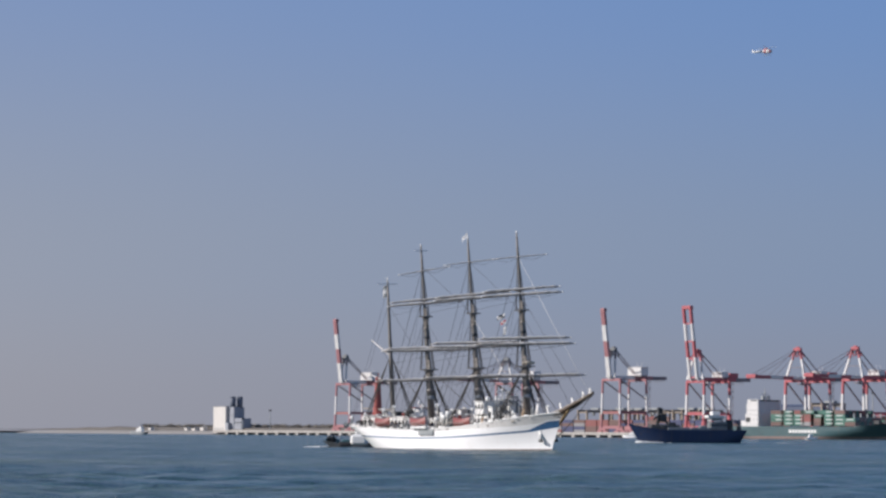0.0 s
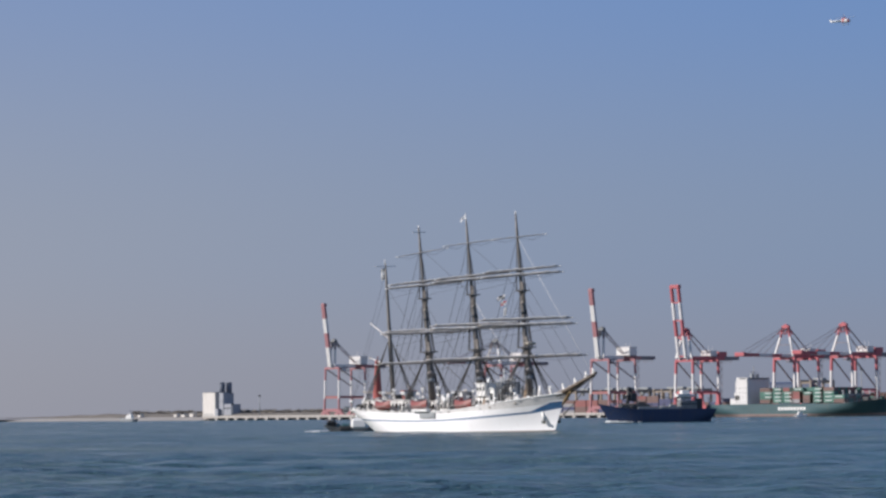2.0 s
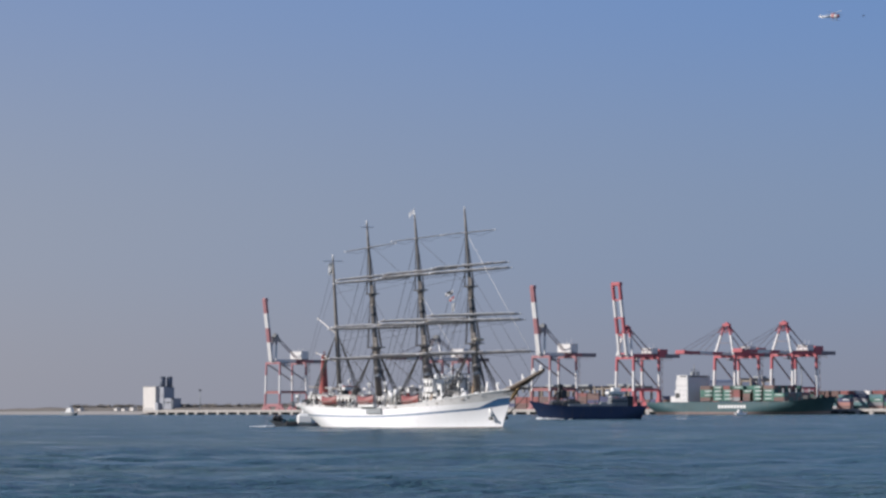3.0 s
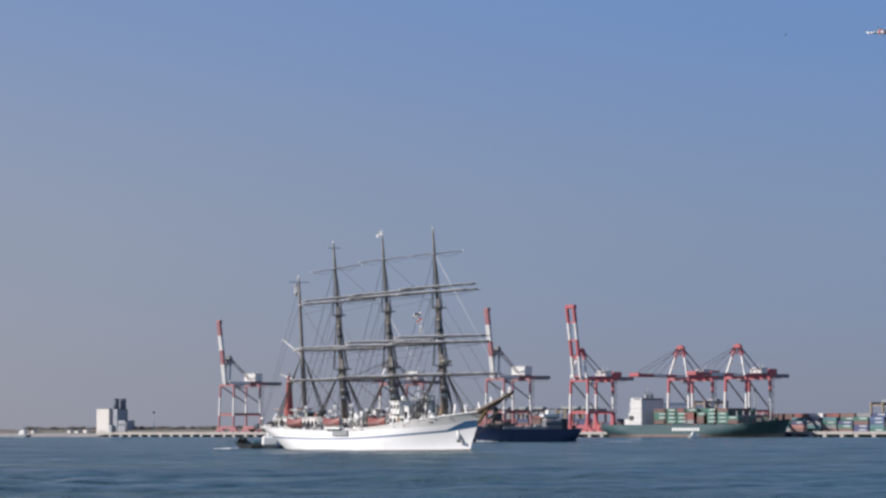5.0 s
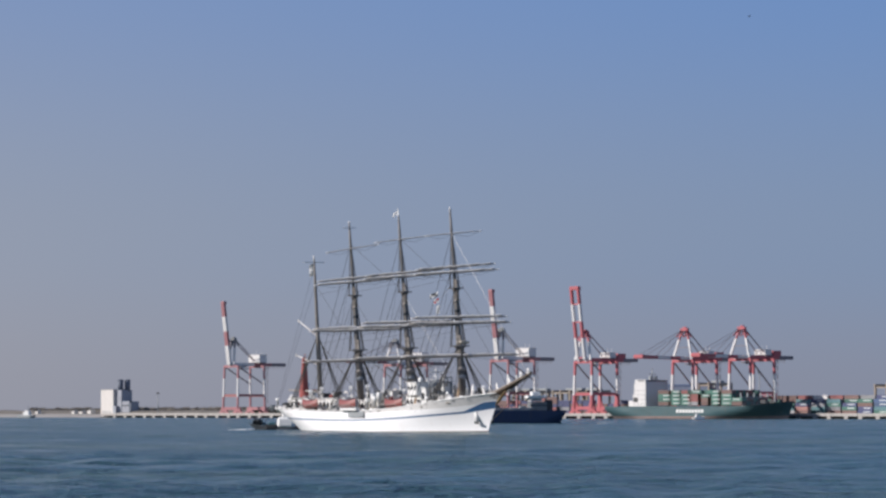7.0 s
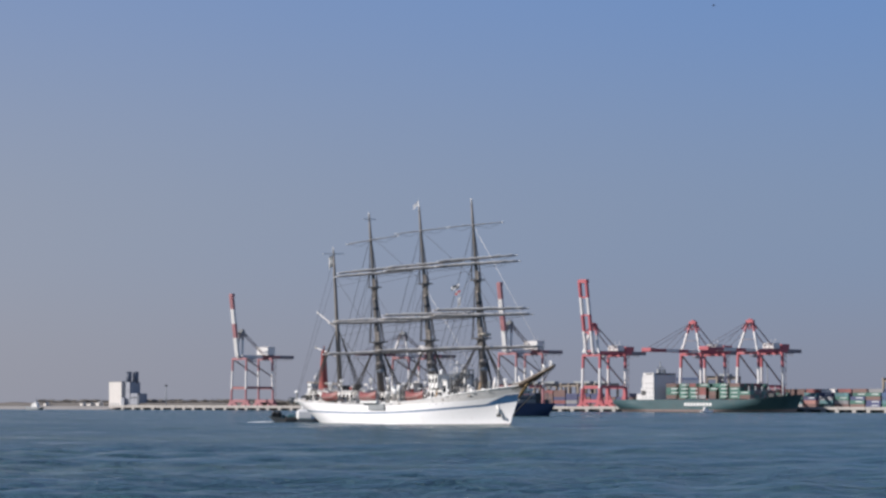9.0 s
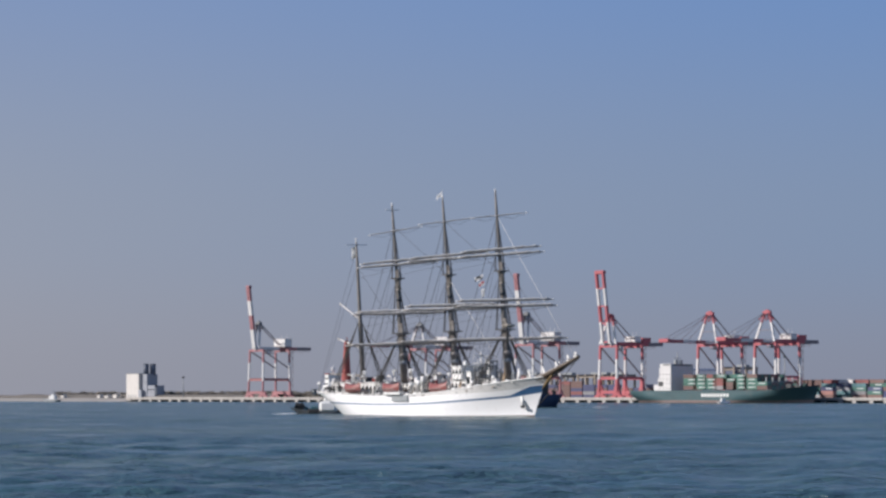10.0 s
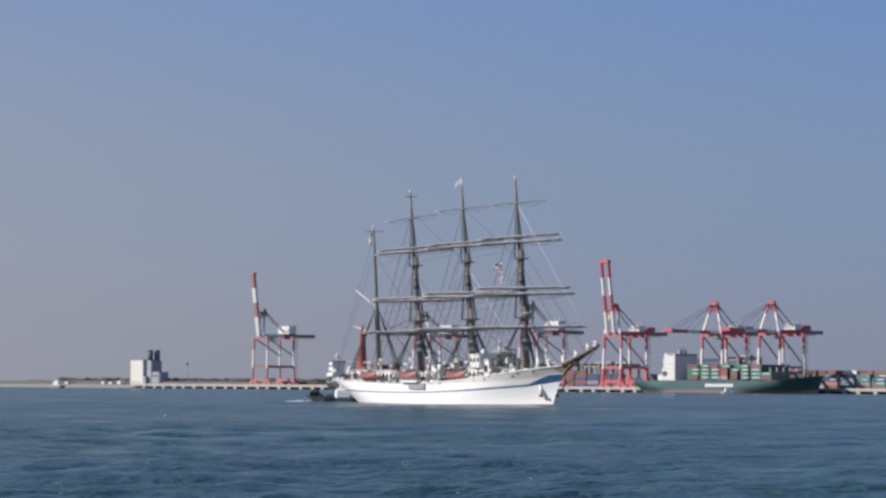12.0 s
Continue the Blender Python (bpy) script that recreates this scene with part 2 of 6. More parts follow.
def beam(bm, p, q, w, d=None, mi=0, bands=None):
    """A square bar from p to q; bands: (share of the length at which it ends, material) in order."""
    p, q, d = Vector(p), Vector(q), d or w
    ax = (q - p).normalized()
    side = ax.cross(Vector((0, 0, 1)))
    side = Vector((1, 0, 0)) if side.length < 0.05 else side.normalized()
    if abs(ax.z) > 0.8:
        side = Vector((1, 0, 0))
    up = side.cross(ax).normalized()
    side = ax.cross(up).normalized()
    stops = [0.0] + [b[0] for b in bands] if bands else [0.0, 1.0]
    rings = []
    for s in stops:
        o = p.lerp(q, s)
        rings.append([bm.verts.new(o + side * a * w / 2 + up * b * d / 2) for a, b in ((-1, -1), (1, -1), (1, 1), (-1, 1))])
    for i in range(len(rings) - 1):
        for k in range(4):
            f = bm.faces.new((rings[i][k], rings[i][(k + 1) % 4], rings[i + 1][(k + 1) % 4], rings[i + 1][k]))
            f.material_index = bands[i][1] if bands else mi
    for r, flip in ((rings[0], True), (rings[-1], False)):
        f = bm.faces.new(r[::-1] if flip else r)
        f.material_index = (bands[0][1] if flip else bands[-1][1]) if bands else mi


def tube(bm, points, radii, n=8, mi=0, cap=True):
    """A round bar through the points."""
    pts = [Vector(p) for p in points]
    if isinstance(radii, (int, float)):
        radii = [radii] * len(pts)
    rings = []
    for i, p in enumerate(pts):
        ax = (pts[min(i + 1, len(pts) - 1)] - pts[max(i - 1, 0)]).normalized()
        side = ax.cross(Vector((0.03, 0.02, 1)))
        if side.length < 0.1:
            side = ax.cross(Vector((1, 0, 0)))
        side.normalize()
        up = side.cross(ax)
        rings.append([bm.verts.new(p + (side * math.cos(a) + up * math.sin(a)) * radii[i]) for a in (2 * math.pi * k / n for k in range(n))])
    for i in range(len(rings) - 1):
        for k in range(n):
            f = bm.faces.new((rings[i][k], rings[i][(k + 1) % n], rings[i + 1][(k + 1) % n], rings[i + 1][k]))
            f.material_index, f.smooth = mi, n > 5
    if cap:
        for r in (rings[0][::-1], rings[-1]):
            bm.faces.new(r).material_index = mi


def blob(bm, c, size, mi=0, rough=0.0, seg=10):
    """A rounded lump."""
    v = bmesh.ops.create_uvsphere(bm, u_segments=seg, v_segments=max(5, seg * 2 // 3), radius=1.0)["verts"]
    for w in v:
        k = 1 + rough * noise.noise(w.co * 1.7 + Vector(c))
        w.co = Vector((w.co.x * size[0] * k + c[0], w.co.y * size[1] * k + c[1], w.co.z * size[2] * k + c[2]))
        for f in w.link_faces:
            f.material_index, f.smooth = mi, True


def loft(bm, rings, mi=0, close=True, smooth=True, pick=None):
    """Skins a list of equal rings of points; pick(i, k) gives a face's material."""
    vs = [[bm.verts.new(p) for p in r] for r in rings]
    n = len(rings[0])
    for i in range(len(vs) - 1):
        for k in range(n if close else n - 1):
            q = (vs[i][k], vs[i][(k + 1) % n], vs[i + 1][(k + 1) % n], vs[i + 1][k])
            if len({tuple(round(c, 4) for c in w.co) for w in q}) < 3:
                continue
            f = bm.faces.new(q)
            f.smooth, f.material_index = smooth, (pick(i, k) if pick else mi)
    return vs


def part(name, bm, material, parent=None, label="", m=None):
    """Links a bmesh as one mesh object under a thing or part; material: one or a list."""
    me = bpy.data.meshes.new(name)
    bmesh.ops.recalc_face_normals(bm, faces=bm.faces)
    bm.to_mesh(me)
    bm.free()
    for x in (material if isinstance(material, list) else [material]):
        me.materials.append(x)
    ob = new(name, me)
    if parent:
        ob.parent = parent
    if m is not None:
        ob.matrix_basis = m
    if label:
        tagged(ob, label)
    return ob


def again(ob, m, parent):
    """The same part once more on the same mesh."""
    o = new(ob.name.split(".")[0], ob.data)
    o.parent, o.matrix_basis = parent, m
    return o


def bmnew():
    return bmesh.new()


# ---------------------------------------------------------------- water and land
def ladder(stops):
    """Coordinates with a given step up to each stop: (stop, step at that stop)."""
    out, (at, step) = [stops[0][0]], stops[0]
    for stop, s in stops[1:]:
        while at < stop:
            k = min(1, max(0, (at - out[0]) / max(1e-6, stop - out[0])))
            at += step + (s - step) * min(1, max(0, (at - start_of(stops, stop)) / (stop - start_of(stops, stop))))
            out.append(at)
        step = s
    return np.array(out)


def start_of(stops, stop):
    return max(a for a, _ in stops if a < stop)


def sea():
    near = ladder([(95, 0.4), (170, 0.42), (270, 0.7), (500, 2.0), (1200, 8), (2600, 60), (9000, 900)])
    ys = np.concatenate([np.linspace(-3000, 80, 12), near])
    half = ladder([(0, 0.42), (48, 0.5), (110, 1.3), (260, 5), (900, 60), (7000, 900)])
    xs = np.concatenate([-half[:0:-1], half])
    X, Y = np.meshgrid(xs, ys)
    rng = np.random.default_rng(5)
    Z = np.zeros_like(X)
    step = np.maximum(np.gradient(xs)[None, :], np.gradient(ys)[:, None])
    for k in range(-8, 46):
        length = 2.2 * 1.07 ** k
        turn = rng.normal(-0.25, 0.62 if length > 12 else 0.95)
        kx, ky = math.sin(turn) * 2 * math.pi / length, math.cos(turn) * 2 * math.pi / length
        high = 0.0140 * length ** 0.36 * rng.uniform(0.6, 1.4) * (1.2 if length < 7 else 1)
        fade = np.clip((length / step - 3.0) / 4.0, 0, 1)
        wave = np.sin(kx * X + ky * Y + rng.uniform(0, 6.3))
        Z += fade * high * (wave + 0.25 * (wave * wave - 0.5))
    # gusts: patches of rougher and calmer water
    gust = 0.85 + 0.3 * np.sin(X / 61 + 1.3 * np.sin(Y / 83)) * np.sin(Y / 47 + X / 140)
    Z *= gust
    ny, nx = X.shape
    me = bpy.data.meshes.new("sea")
    idx = np.arange(nx * ny).reshape(ny, nx)
    quads = np.stack([idx[:-1, :-1], idx[:-1, 1:], idx[1:, 1:], idx[1:, :-1]], -1).reshape(-1, 4)
    me.vertices.add(nx * ny)
    me.vertices.foreach_set("co", np.stack([X, Y, Z], -1).astype(np.float32).ravel())
    me.loops.add(quads.size)
    me.loops.foreach_set("vertex_index", quads.astype(np.int32).ravel())
    me.polygons.add(len(quads))
    me.polygons.foreach_set("loop_start", np.arange(0, quads.size, 4, dtype=np.int32))
    me.polygons.foreach_set("loop_total", np.full(len(quads), 4, dtype=np.int32))
    me.polygons.foreach_set("use_smooth", np.ones(len(quads), dtype=bool))
    me.update(calc_edges=True)
    me.validate()
    me.materials.append(SEA)
    return tagged(new("water", me), "choppy blue-grey harbour water with green silt drifts", "water", kind="structure")


water = sea()

# The quay runs along one line: a metres along it from the third crane, b metres inland.
ALONG, INLAND, QUAY = Vector((0.676, -0.737, 0)), Vector((0.737, 0.676, 0)), Vector((178, 2190, 0))
QUAY_TURN = math.degrees(math.atan2(-0.737, 0.676))
DECK = 3.2


def on_quay(a, b, z=DECK, turn=0.0):
    p = QUAY + ALONG * a + INLAND * b
    return pose(p.x, p.y, z, 0, 0, QUAY_TURN + turn)


def along_for(side, b=0.0):
    """How far along the quay lies the bearing side (metres of offset at 5330 m), b metres inland."""
    k = side / 5330.0
    p = QUAY + INLAND * b
    return (k * p.y - p.x) / (ALONG.x - k * ALONG.y)


def land():
    quay = tagged(new("quay"), "pale concrete container quay with dark piles below", "quay", kind="structure")
    quay.matrix_basis = on_quay(0, 0, 0)
    a0, a1 = along_for(-405), along_for(1350)
    # deck in long slabs, each a piece
    n = 44
    w = (a1 - a0) / n
    bm = bmnew()
    box(bm, (0, 24, DECK - 0.75), (w - 0.25, 48, 1.5), bevel=0.12)
    slab = part("slab", bm, CONCRETE, quay, m=pose(a0 + w / 2, 0, 0))
    for i in range(1, n):
        again(slab, pose(a0 + w * (i + 0.5), 0, 0.03 * ((i * 7) % 3)), quay)
    bm = bmnew()
    box(bm, (0, 1.2, 0.75), (3.4, 2.0, 2.6), bevel=0.1)
    pier_block = part("fender_block", bm, CONCRETE, quay, m=pose(a0 + 4, 0, 0))
    for i in range(1, int((a1 - a0) / 13.5)):
        again(pier_block, pose(a0 + 4 + i * 13.5 + (i * 37 % 5) * 0.5, 0, 0), quay)
    # One dark box; its colour stands in for shade in the under-deck openings.
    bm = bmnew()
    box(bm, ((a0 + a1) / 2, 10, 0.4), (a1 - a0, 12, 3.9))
    part("underdeck_wall", bm, UNDERDECK_SHADE, quay, "near-black box painted as the shade under the deck")
    bm = bmnew()
    beam(bm, (a0, 0.7, DECK + 0.3), (a1, 0.7, DECK + 0.3), 0.6, 0.5)
    part("kerb", bm, CONCRETE, quay)

    bm = bmnew()
    rng = random.Random(3)
    # a sheet of made ground behind the quay that reaches the horizon
    cols = 40
    rings = []
    for j, b in enumerate((47.5, 90, 160, 300, 700, 1600, 3600)):
        rings.append([QUAY + ALONG * (a0 - 2600 + (a1 + 1500 - a0 + 2600) * i / cols) + INLAND * b + Vector((0, 0, DECK - 0.1 + (rng.uniform(0, 0.5) if j > 1 else 0))) for i in range(cols + 1)])
    loft(bm, rings, close=False)
    tagged(part("ground", bm, YARD_GROUND), "flat asphalt and earth of the container terminal", "ground", kind="structure")

    # the sandy shore beyond the quay's end
    bm = bmnew()
    rings = []
    for i in range(60):
        a = along_for(-735) + (along_for(-390) - along_for(-735)) * i / 59
        wob = 6 * noise.noise(Vector((a / 60, 3, 0)))
        rings.append([QUAY + ALONG * a + INLAND * (b + wob) + Vector((0, 0, z)) for b, z in ((-16, -0.6), (-9, 0.4), (0, 1.2), (12, 1.9), (40, 2.6), (64, 3.3))])
    loft(bm, rings, close=False)
    tagged(part("beach", bm, BEACH), "low pale sandy shore at the end of the quay", "beach", kind="structure")
    # a low scrubby bank behind the sand
    bm = bmnew()
    rings = []
    for i in range(90):
        a = along_for(-725, 80) + (along_for(-250) - along_for(-725, 80)) * i / 89
        up = 0.9 * noise.noise(Vector((a / 22, 7, 0))) + 0.6 * noise.noise(Vector((a / 7, 2, 0)))
        rings.append([QUAY + ALONG * a + INLAND * b + Vector((0, 0, DECK - 0.3 + z * (3.1 + up) * min(1, 0.25 + i / 30))) for b, z in ((62, 0), (70, 0.8), (80, 1.0), (95, 0.9), (120, 0))])
    loft(bm, rings, close=False)
    tagged(part("bank", bm, DUNE), "low brown scrubby bank behind the sand", "bank", kind="structure")


land()

# ---------------------------------------------------------------- quay cranes
def quay_crane(a, raised, width, gauge, twin, house_long, high=1.0):
    """x along the quay, y inland; the origin lies on the waterside rail."""
    word = "raised" if raised else "lowered over the water"
    top = tagged(new("quay_crane"), f"red and white banded quay crane, boom {word}", "crane", group="quay cranes")
    top.matrix_basis = on_quay(a, 6) @ Matrix.Scale(1, 4)
    w, g, H = width / 2, gauge, 38.4 * high
    sill = 14.5 * high
    # single-girder cranes take the red with haze mixed in
    red = CRANE_RED if twin else CRANE_HAZED
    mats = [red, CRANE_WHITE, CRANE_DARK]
    # bogies and sills on each rail
    for y in (0, g):
        for x in (-w, w):
            bm = bmnew()
            for dx in (-3.2, 3.2):
                box(bm, (x + dx, y, 1.0), (5.2, 1.6, 1.6), bevel=0.25)
                for k in (-1.5, 1.5):
                    tube(bm, [(x + dx + k, y - 0.5, 0.45), (x + dx + k, y + 0.5, 0.45)], 0.45, n=8, mi=2)
            box(bm, (x, y, 2.6), (7.6, 1.8, 1.4), bevel=0.2)
            part("bogie", bm, mats, top, "red wheel bogie on the crane rail")
        bm = bmnew()
        beam(bm, (-w - 3, y, 4.4), (w + 3, y, 4.4), 1.7, 2.2)
        part("sill_beam", bm, red, top)
    # legs, battered outwards at the waterside
    for x in (-w, w):
        for y, off in ((0, -1.6), (g, 1.0)):
            bm = bmnew()
            beam(bm, (x * 1.06, y + off * 0.6, 4.5), (x, y, H), 1.4 if twin else 1.2, 1.6 if twin else 1.3, bands=[(0.27, 0), (0.70, 1), (1.0, 0)])
            part("leg", bm, mats, top)
    if twin:
        for x in (-w, w):
            for y in (0, g):
                bm = bmnew()
                beam(bm, (x * 1.06, y, 3.2), (x * 1.03, y, sill), 2.5, 2.3)
                beam(bm, (x * 1.03, y, sill - 2), (x * 0.72, y, 5.2), 1.3, 1.2)
                part("leg_foot", bm, CRANE_RED, top, "stout red lower leg")
    # portal beams
    for y in (0, g):
        bm = bmnew()
        beam(bm, (-w, y, sill), (w, y, sill), 1.5, 2.0)
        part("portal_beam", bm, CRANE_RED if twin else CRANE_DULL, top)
        bm = bmnew()
        beam(bm, (-w, y, H - 0.6), (w, y, H - 0.6), 1.5, 1.8)
        part("cross_beam", bm, red, top)
    for x in (-w, w):
        bm = bmnew()
        beam(bm, (x, 0, sill + 0.3), (x, g, sill + 0.3), 1.4, 1.9)
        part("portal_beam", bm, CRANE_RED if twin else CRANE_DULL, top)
        bm = bmnew()
        beam(bm, (x, 0.5, H - 1), (x, g - 0.5, sill + 2 if twin else H - 15), 0.8, 0.8)
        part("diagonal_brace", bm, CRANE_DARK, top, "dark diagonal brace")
    # girder pair from the hinge back over the land
    back = g + (28 if twin else 30)
    offs = (-3.4, 3.4) if twin else (-1.0, 1.0)
    for x in offs:
        bm = bmnew()
        beam(bm, (x, -1.5, H + 1.2), (x, back, H + 1.2), 1.3 if twin else 1.8, 2.6, bands=[(0.10, 1), (0.72, 0), (1.0, 2)] if twin else [(0.42, 1), (0.74, 0), (1.0, 2)])
        part("girder", bm, mats, top)
    for i in range(7):
        bm = bmnew()
        y = 1 + (back - 2) * i / 6
        beam(bm, (offs[0], y, H + 0.6), (offs[1], y, H + 0.6), 0.5, 0.7)
        part("girder_tie", bm, CRANE_DARK, top)
    # walkway and cable festoon hung below the girder's rear
    bm = bmnew()
    beam(bm, (offs[0] - 1.3, 0, H - 0.2), (offs[0] - 1.3, back + 2, H - 0.2), 0.9, 0.12)
    for i in range(14):
        y = g * 0.6 + (back - g * 0.6) * i / 13
        tube(bm, [(offs[0] - 1.3, y, H - 0.2), (offs[0] - 1.3, y + 0.5, H - 1.9 - 0.5 * (i % 3)), (offs[0] - 1.3, y + 1.1, H - 0.2)], 0.14, n=4)
    part("festoon", bm, CRANE_DARK, top)
    # boom
    L = 52.5 if twin else 50.8
    hinge = Vector((0, -2.2, H + 1.4))
    ang = radians(82) if raised else radians(0.5)
    tip = hinge + Vector((0, -math.cos(ang), math.sin(ang))) * (L if raised else 44)
    bands = [(0.30, 1), (0.53, 0), (0.77, 1), (1.0, 0)] if raised else [(0.12, 1), (0.36, 0), (0.66, 1), (1.0, 0)]
    for x in offs:
        bm = bmnew()
        beam(bm, hinge + Vector((x, 0, 0)), tip + Vector((x, 0, 0)), 1.7 if twin else 1.7, 2.2, bands=bands)
        part("boom", bm, mats, top, "raised boom girder in red and white bands" if raised else "lowered boom girder")
    for s in (0.02, 0.28, 0.52, 0.77, 0.985):
        bm = bmnew()
        p = hinge.lerp(tip, s)
        beam(bm, p + Vector((offs[0], 0, 0)), p + Vector((offs[1], 0, 0)), 0.9, 1.1)
        part("boom_tie", bm, red, top)
    bm = bmnew()
    box(bm, tip + Vector((0, 0.6 if raised else 0, -0.4 if raised else 0.2)), (offs[1] * 2 + 2.2, 3.2, 2.8), bevel=0.4)
    part("boom_tip", bm, red, top, "red boom tip with rope sheaves")
    # A-frame over the waterside legs
    ax_ = 2.2 if not raised else 2.0
    apex = 59.5 * (high if raised and not twin else 1) if raised or twin else 56.5
    for s in (-1, 1):
        bm = bmnew()
        beam(bm, (s * w * (0.45 if raised and not twin else 0.93), -0.6, H + 1), (s * ax_, 2.0, apex), 1.2, 1.3, bands=[(0.66, 1), (1.0, 0 if twin else 2)])
        part("a_frame_leg", bm, mats, top)
        bm = bmnew()
        beam(bm, (s * ax_, 2.2, apex), (s * offs[1], g - 1, H + 2.4), 0.55, 0.6)
        part("backstay", bm, CRANE_DARK, top)
        if not raised:
            bm = bmnew()
            for k in (0.52, 0.93):
                q = hinge.lerp(tip, k)
                beam(bm, (s * ax_, 1.6, apex), (s * offs[1], q.y, q.z + 1.2), 0.24, 0.28)
            part("forestay", bm, CRANE_DARK, top)
    bm = bmnew()
    box(bm, (0, 2.0, apex), (ax_ * 2 + 2.6, 2.2, 2.4), bevel=0.4)
    box(bm, (0, 2.2, apex + 1.6), (3.0, 1.6, 1.0), bevel=0.2)
    for sx in (-1, 1):
        for dy in (-2.6, 4.6):
            beam(bm, (sx * ax_, 2.0, apex + 0.6), (sx * (ax_ + 1.5), dy, apex - 5.2), 0.6, 0.7)
    part("apex_frame", bm, mats if twin else [STAND_GREY], top)
    if not raised:
        bm = bmnew()
        beam(bm, (-w * 0.62, 0.4, H + 9), (w * 0.62, 0.4, H + 9), 0.4, 0.5)
        part("a_frame_tie", bm, CRANE_DARK, top)
    # machinery house
    hy, wide, tall = (g * 0.98, 10, 3.6) if twin else (g * 1.02, 14, 6.2)
    bm = bmnew()
    box(bm, (0, hy, H + 2.9 + tall / 2), (wide, house_long, tall), mi=1, bevel=0.2)
    box(bm, (0, hy, H + 3.0 + tall), (wide + 0.4, house_long + 0.4, 0.3), mi=1)
    for k in (-0.3, 0.1) if twin else ():
        box(bm, (k * wide, hy - house_long / 2 - 0.02, H + 4.2), (0.9, 0.1, 1.7), mi=2)
    beam(bm, (-wide / 2, hy, H + 2.5), (wide / 2, hy, H + 2.5), house_long * 0.8, 0.8, mi=2)
    for k in (-0.3, 0.3):
        tube(bm, [(1.5, hy + k * house_long, H + 3 + tall), (1.5, hy + k * house_long, H + 6.5 + tall)], 0.12, n=5, mi=1)
    part("machinery_house", bm, mats, top, "white machinery house")
    if twin:
        bm = bmnew()
        box(bm, (0, g + 10.5, H + 3.9), (7.8, 9, 4.4), bevel=0.3)
        part("counterweight", bm, CRANE_RED, top, "red counterweight block")
    # trolley with the driver's cab and spreader
    ty = g * 0.45 if raised else g * 0.3
    bm = bmnew()
    box(bm, (0, ty, H - 0.4), (6, 5, 0.9), mi=2, bevel=0.1)
    box(bm, (2.2, ty - 2.0, H - 2.4), (2.2, 2.6, 2.6), mi=1, bevel=0.2)
    box(bm, (2.2, ty - 3.32, H - 2.6), (1.9, 0.06, 1.5), mi=2)
    for s in (-1, 1):
        tube(bm, [(s * 1.6, ty + 1, H - 0.6), (s * 1.6, ty + 1, H - 2.2)], 0.09, n=4, mi=2)
    box(bm, (0, ty + 1, H - 2.6), (11.5, 1.6, 0.8), mi=2, bevel=0.1)
    part("trolley", bm, mats, top, "dark trolley with cab and spreader")
    # stair tower and rails on one landside leg
    bm = bmnew()
    for i in range(12):
        z0, z1 = 4 + (H - 5) * i / 12, 4 + (H - 5) * (i + 1) / 12
        y0, y1 = (g + 1.4, g + 4.2) if i % 2 else (g + 4.2, g + 1.4)
        beam(bm, (w, y0, z0), (w, y1, z1), 0.5, 0.2)
    for y in (g + 1.3, g + 4.4):
        beam(bm, (w, y, 3), (w, y, H - 1), 0.18)
    part("stair_tower", bm, CRANE_DARK, top)
    return top


crane_at = [along_for(px - 784, 6) for px in (609, 1083, 1232, 1409, 1511)]
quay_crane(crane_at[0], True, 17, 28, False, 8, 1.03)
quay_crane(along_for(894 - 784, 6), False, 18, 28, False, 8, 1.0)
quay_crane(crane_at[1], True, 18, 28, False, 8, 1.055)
quay_crane(crane_at[2], True, 16.5, 27, True, 7, 1.0)
quay_crane(crane_at[3], False, 18.5, 25.5, True, 7, 0.99)
quay_crane(crane_at[4], False, 18.5, 25.5, True, 7, 1.0)


# ---------------------------------------------------------------- containers
BOX_COLOURS = {
    "green": (0.045, 0.14, 0.11), "red": (0.24, 0.08, 0.075), "brown": (0.15, 0.088, 0.078), "blue": (0.055, 0.095, 0.19),
    "navy": (0.05, 0.06, 0.14), "white": (0.56, 0.54, 0.52), "grey": (0.25, 0.25, 0.26), "teal": (0.09, 0.20, 0.22), "salmon": (0.36, 0.18, 0.155)}
BOX_MATS = {k: by_object(paint("container_" + k, c, 0.55, size=4, vary=0.14), 0.8, 1.2) for k, c in BOX_COLOURS.items()}
BOX_MARK = paint("container_mark", (0.60, 0.64, 0.62), 0.6, size=2)
box_mesh = {}


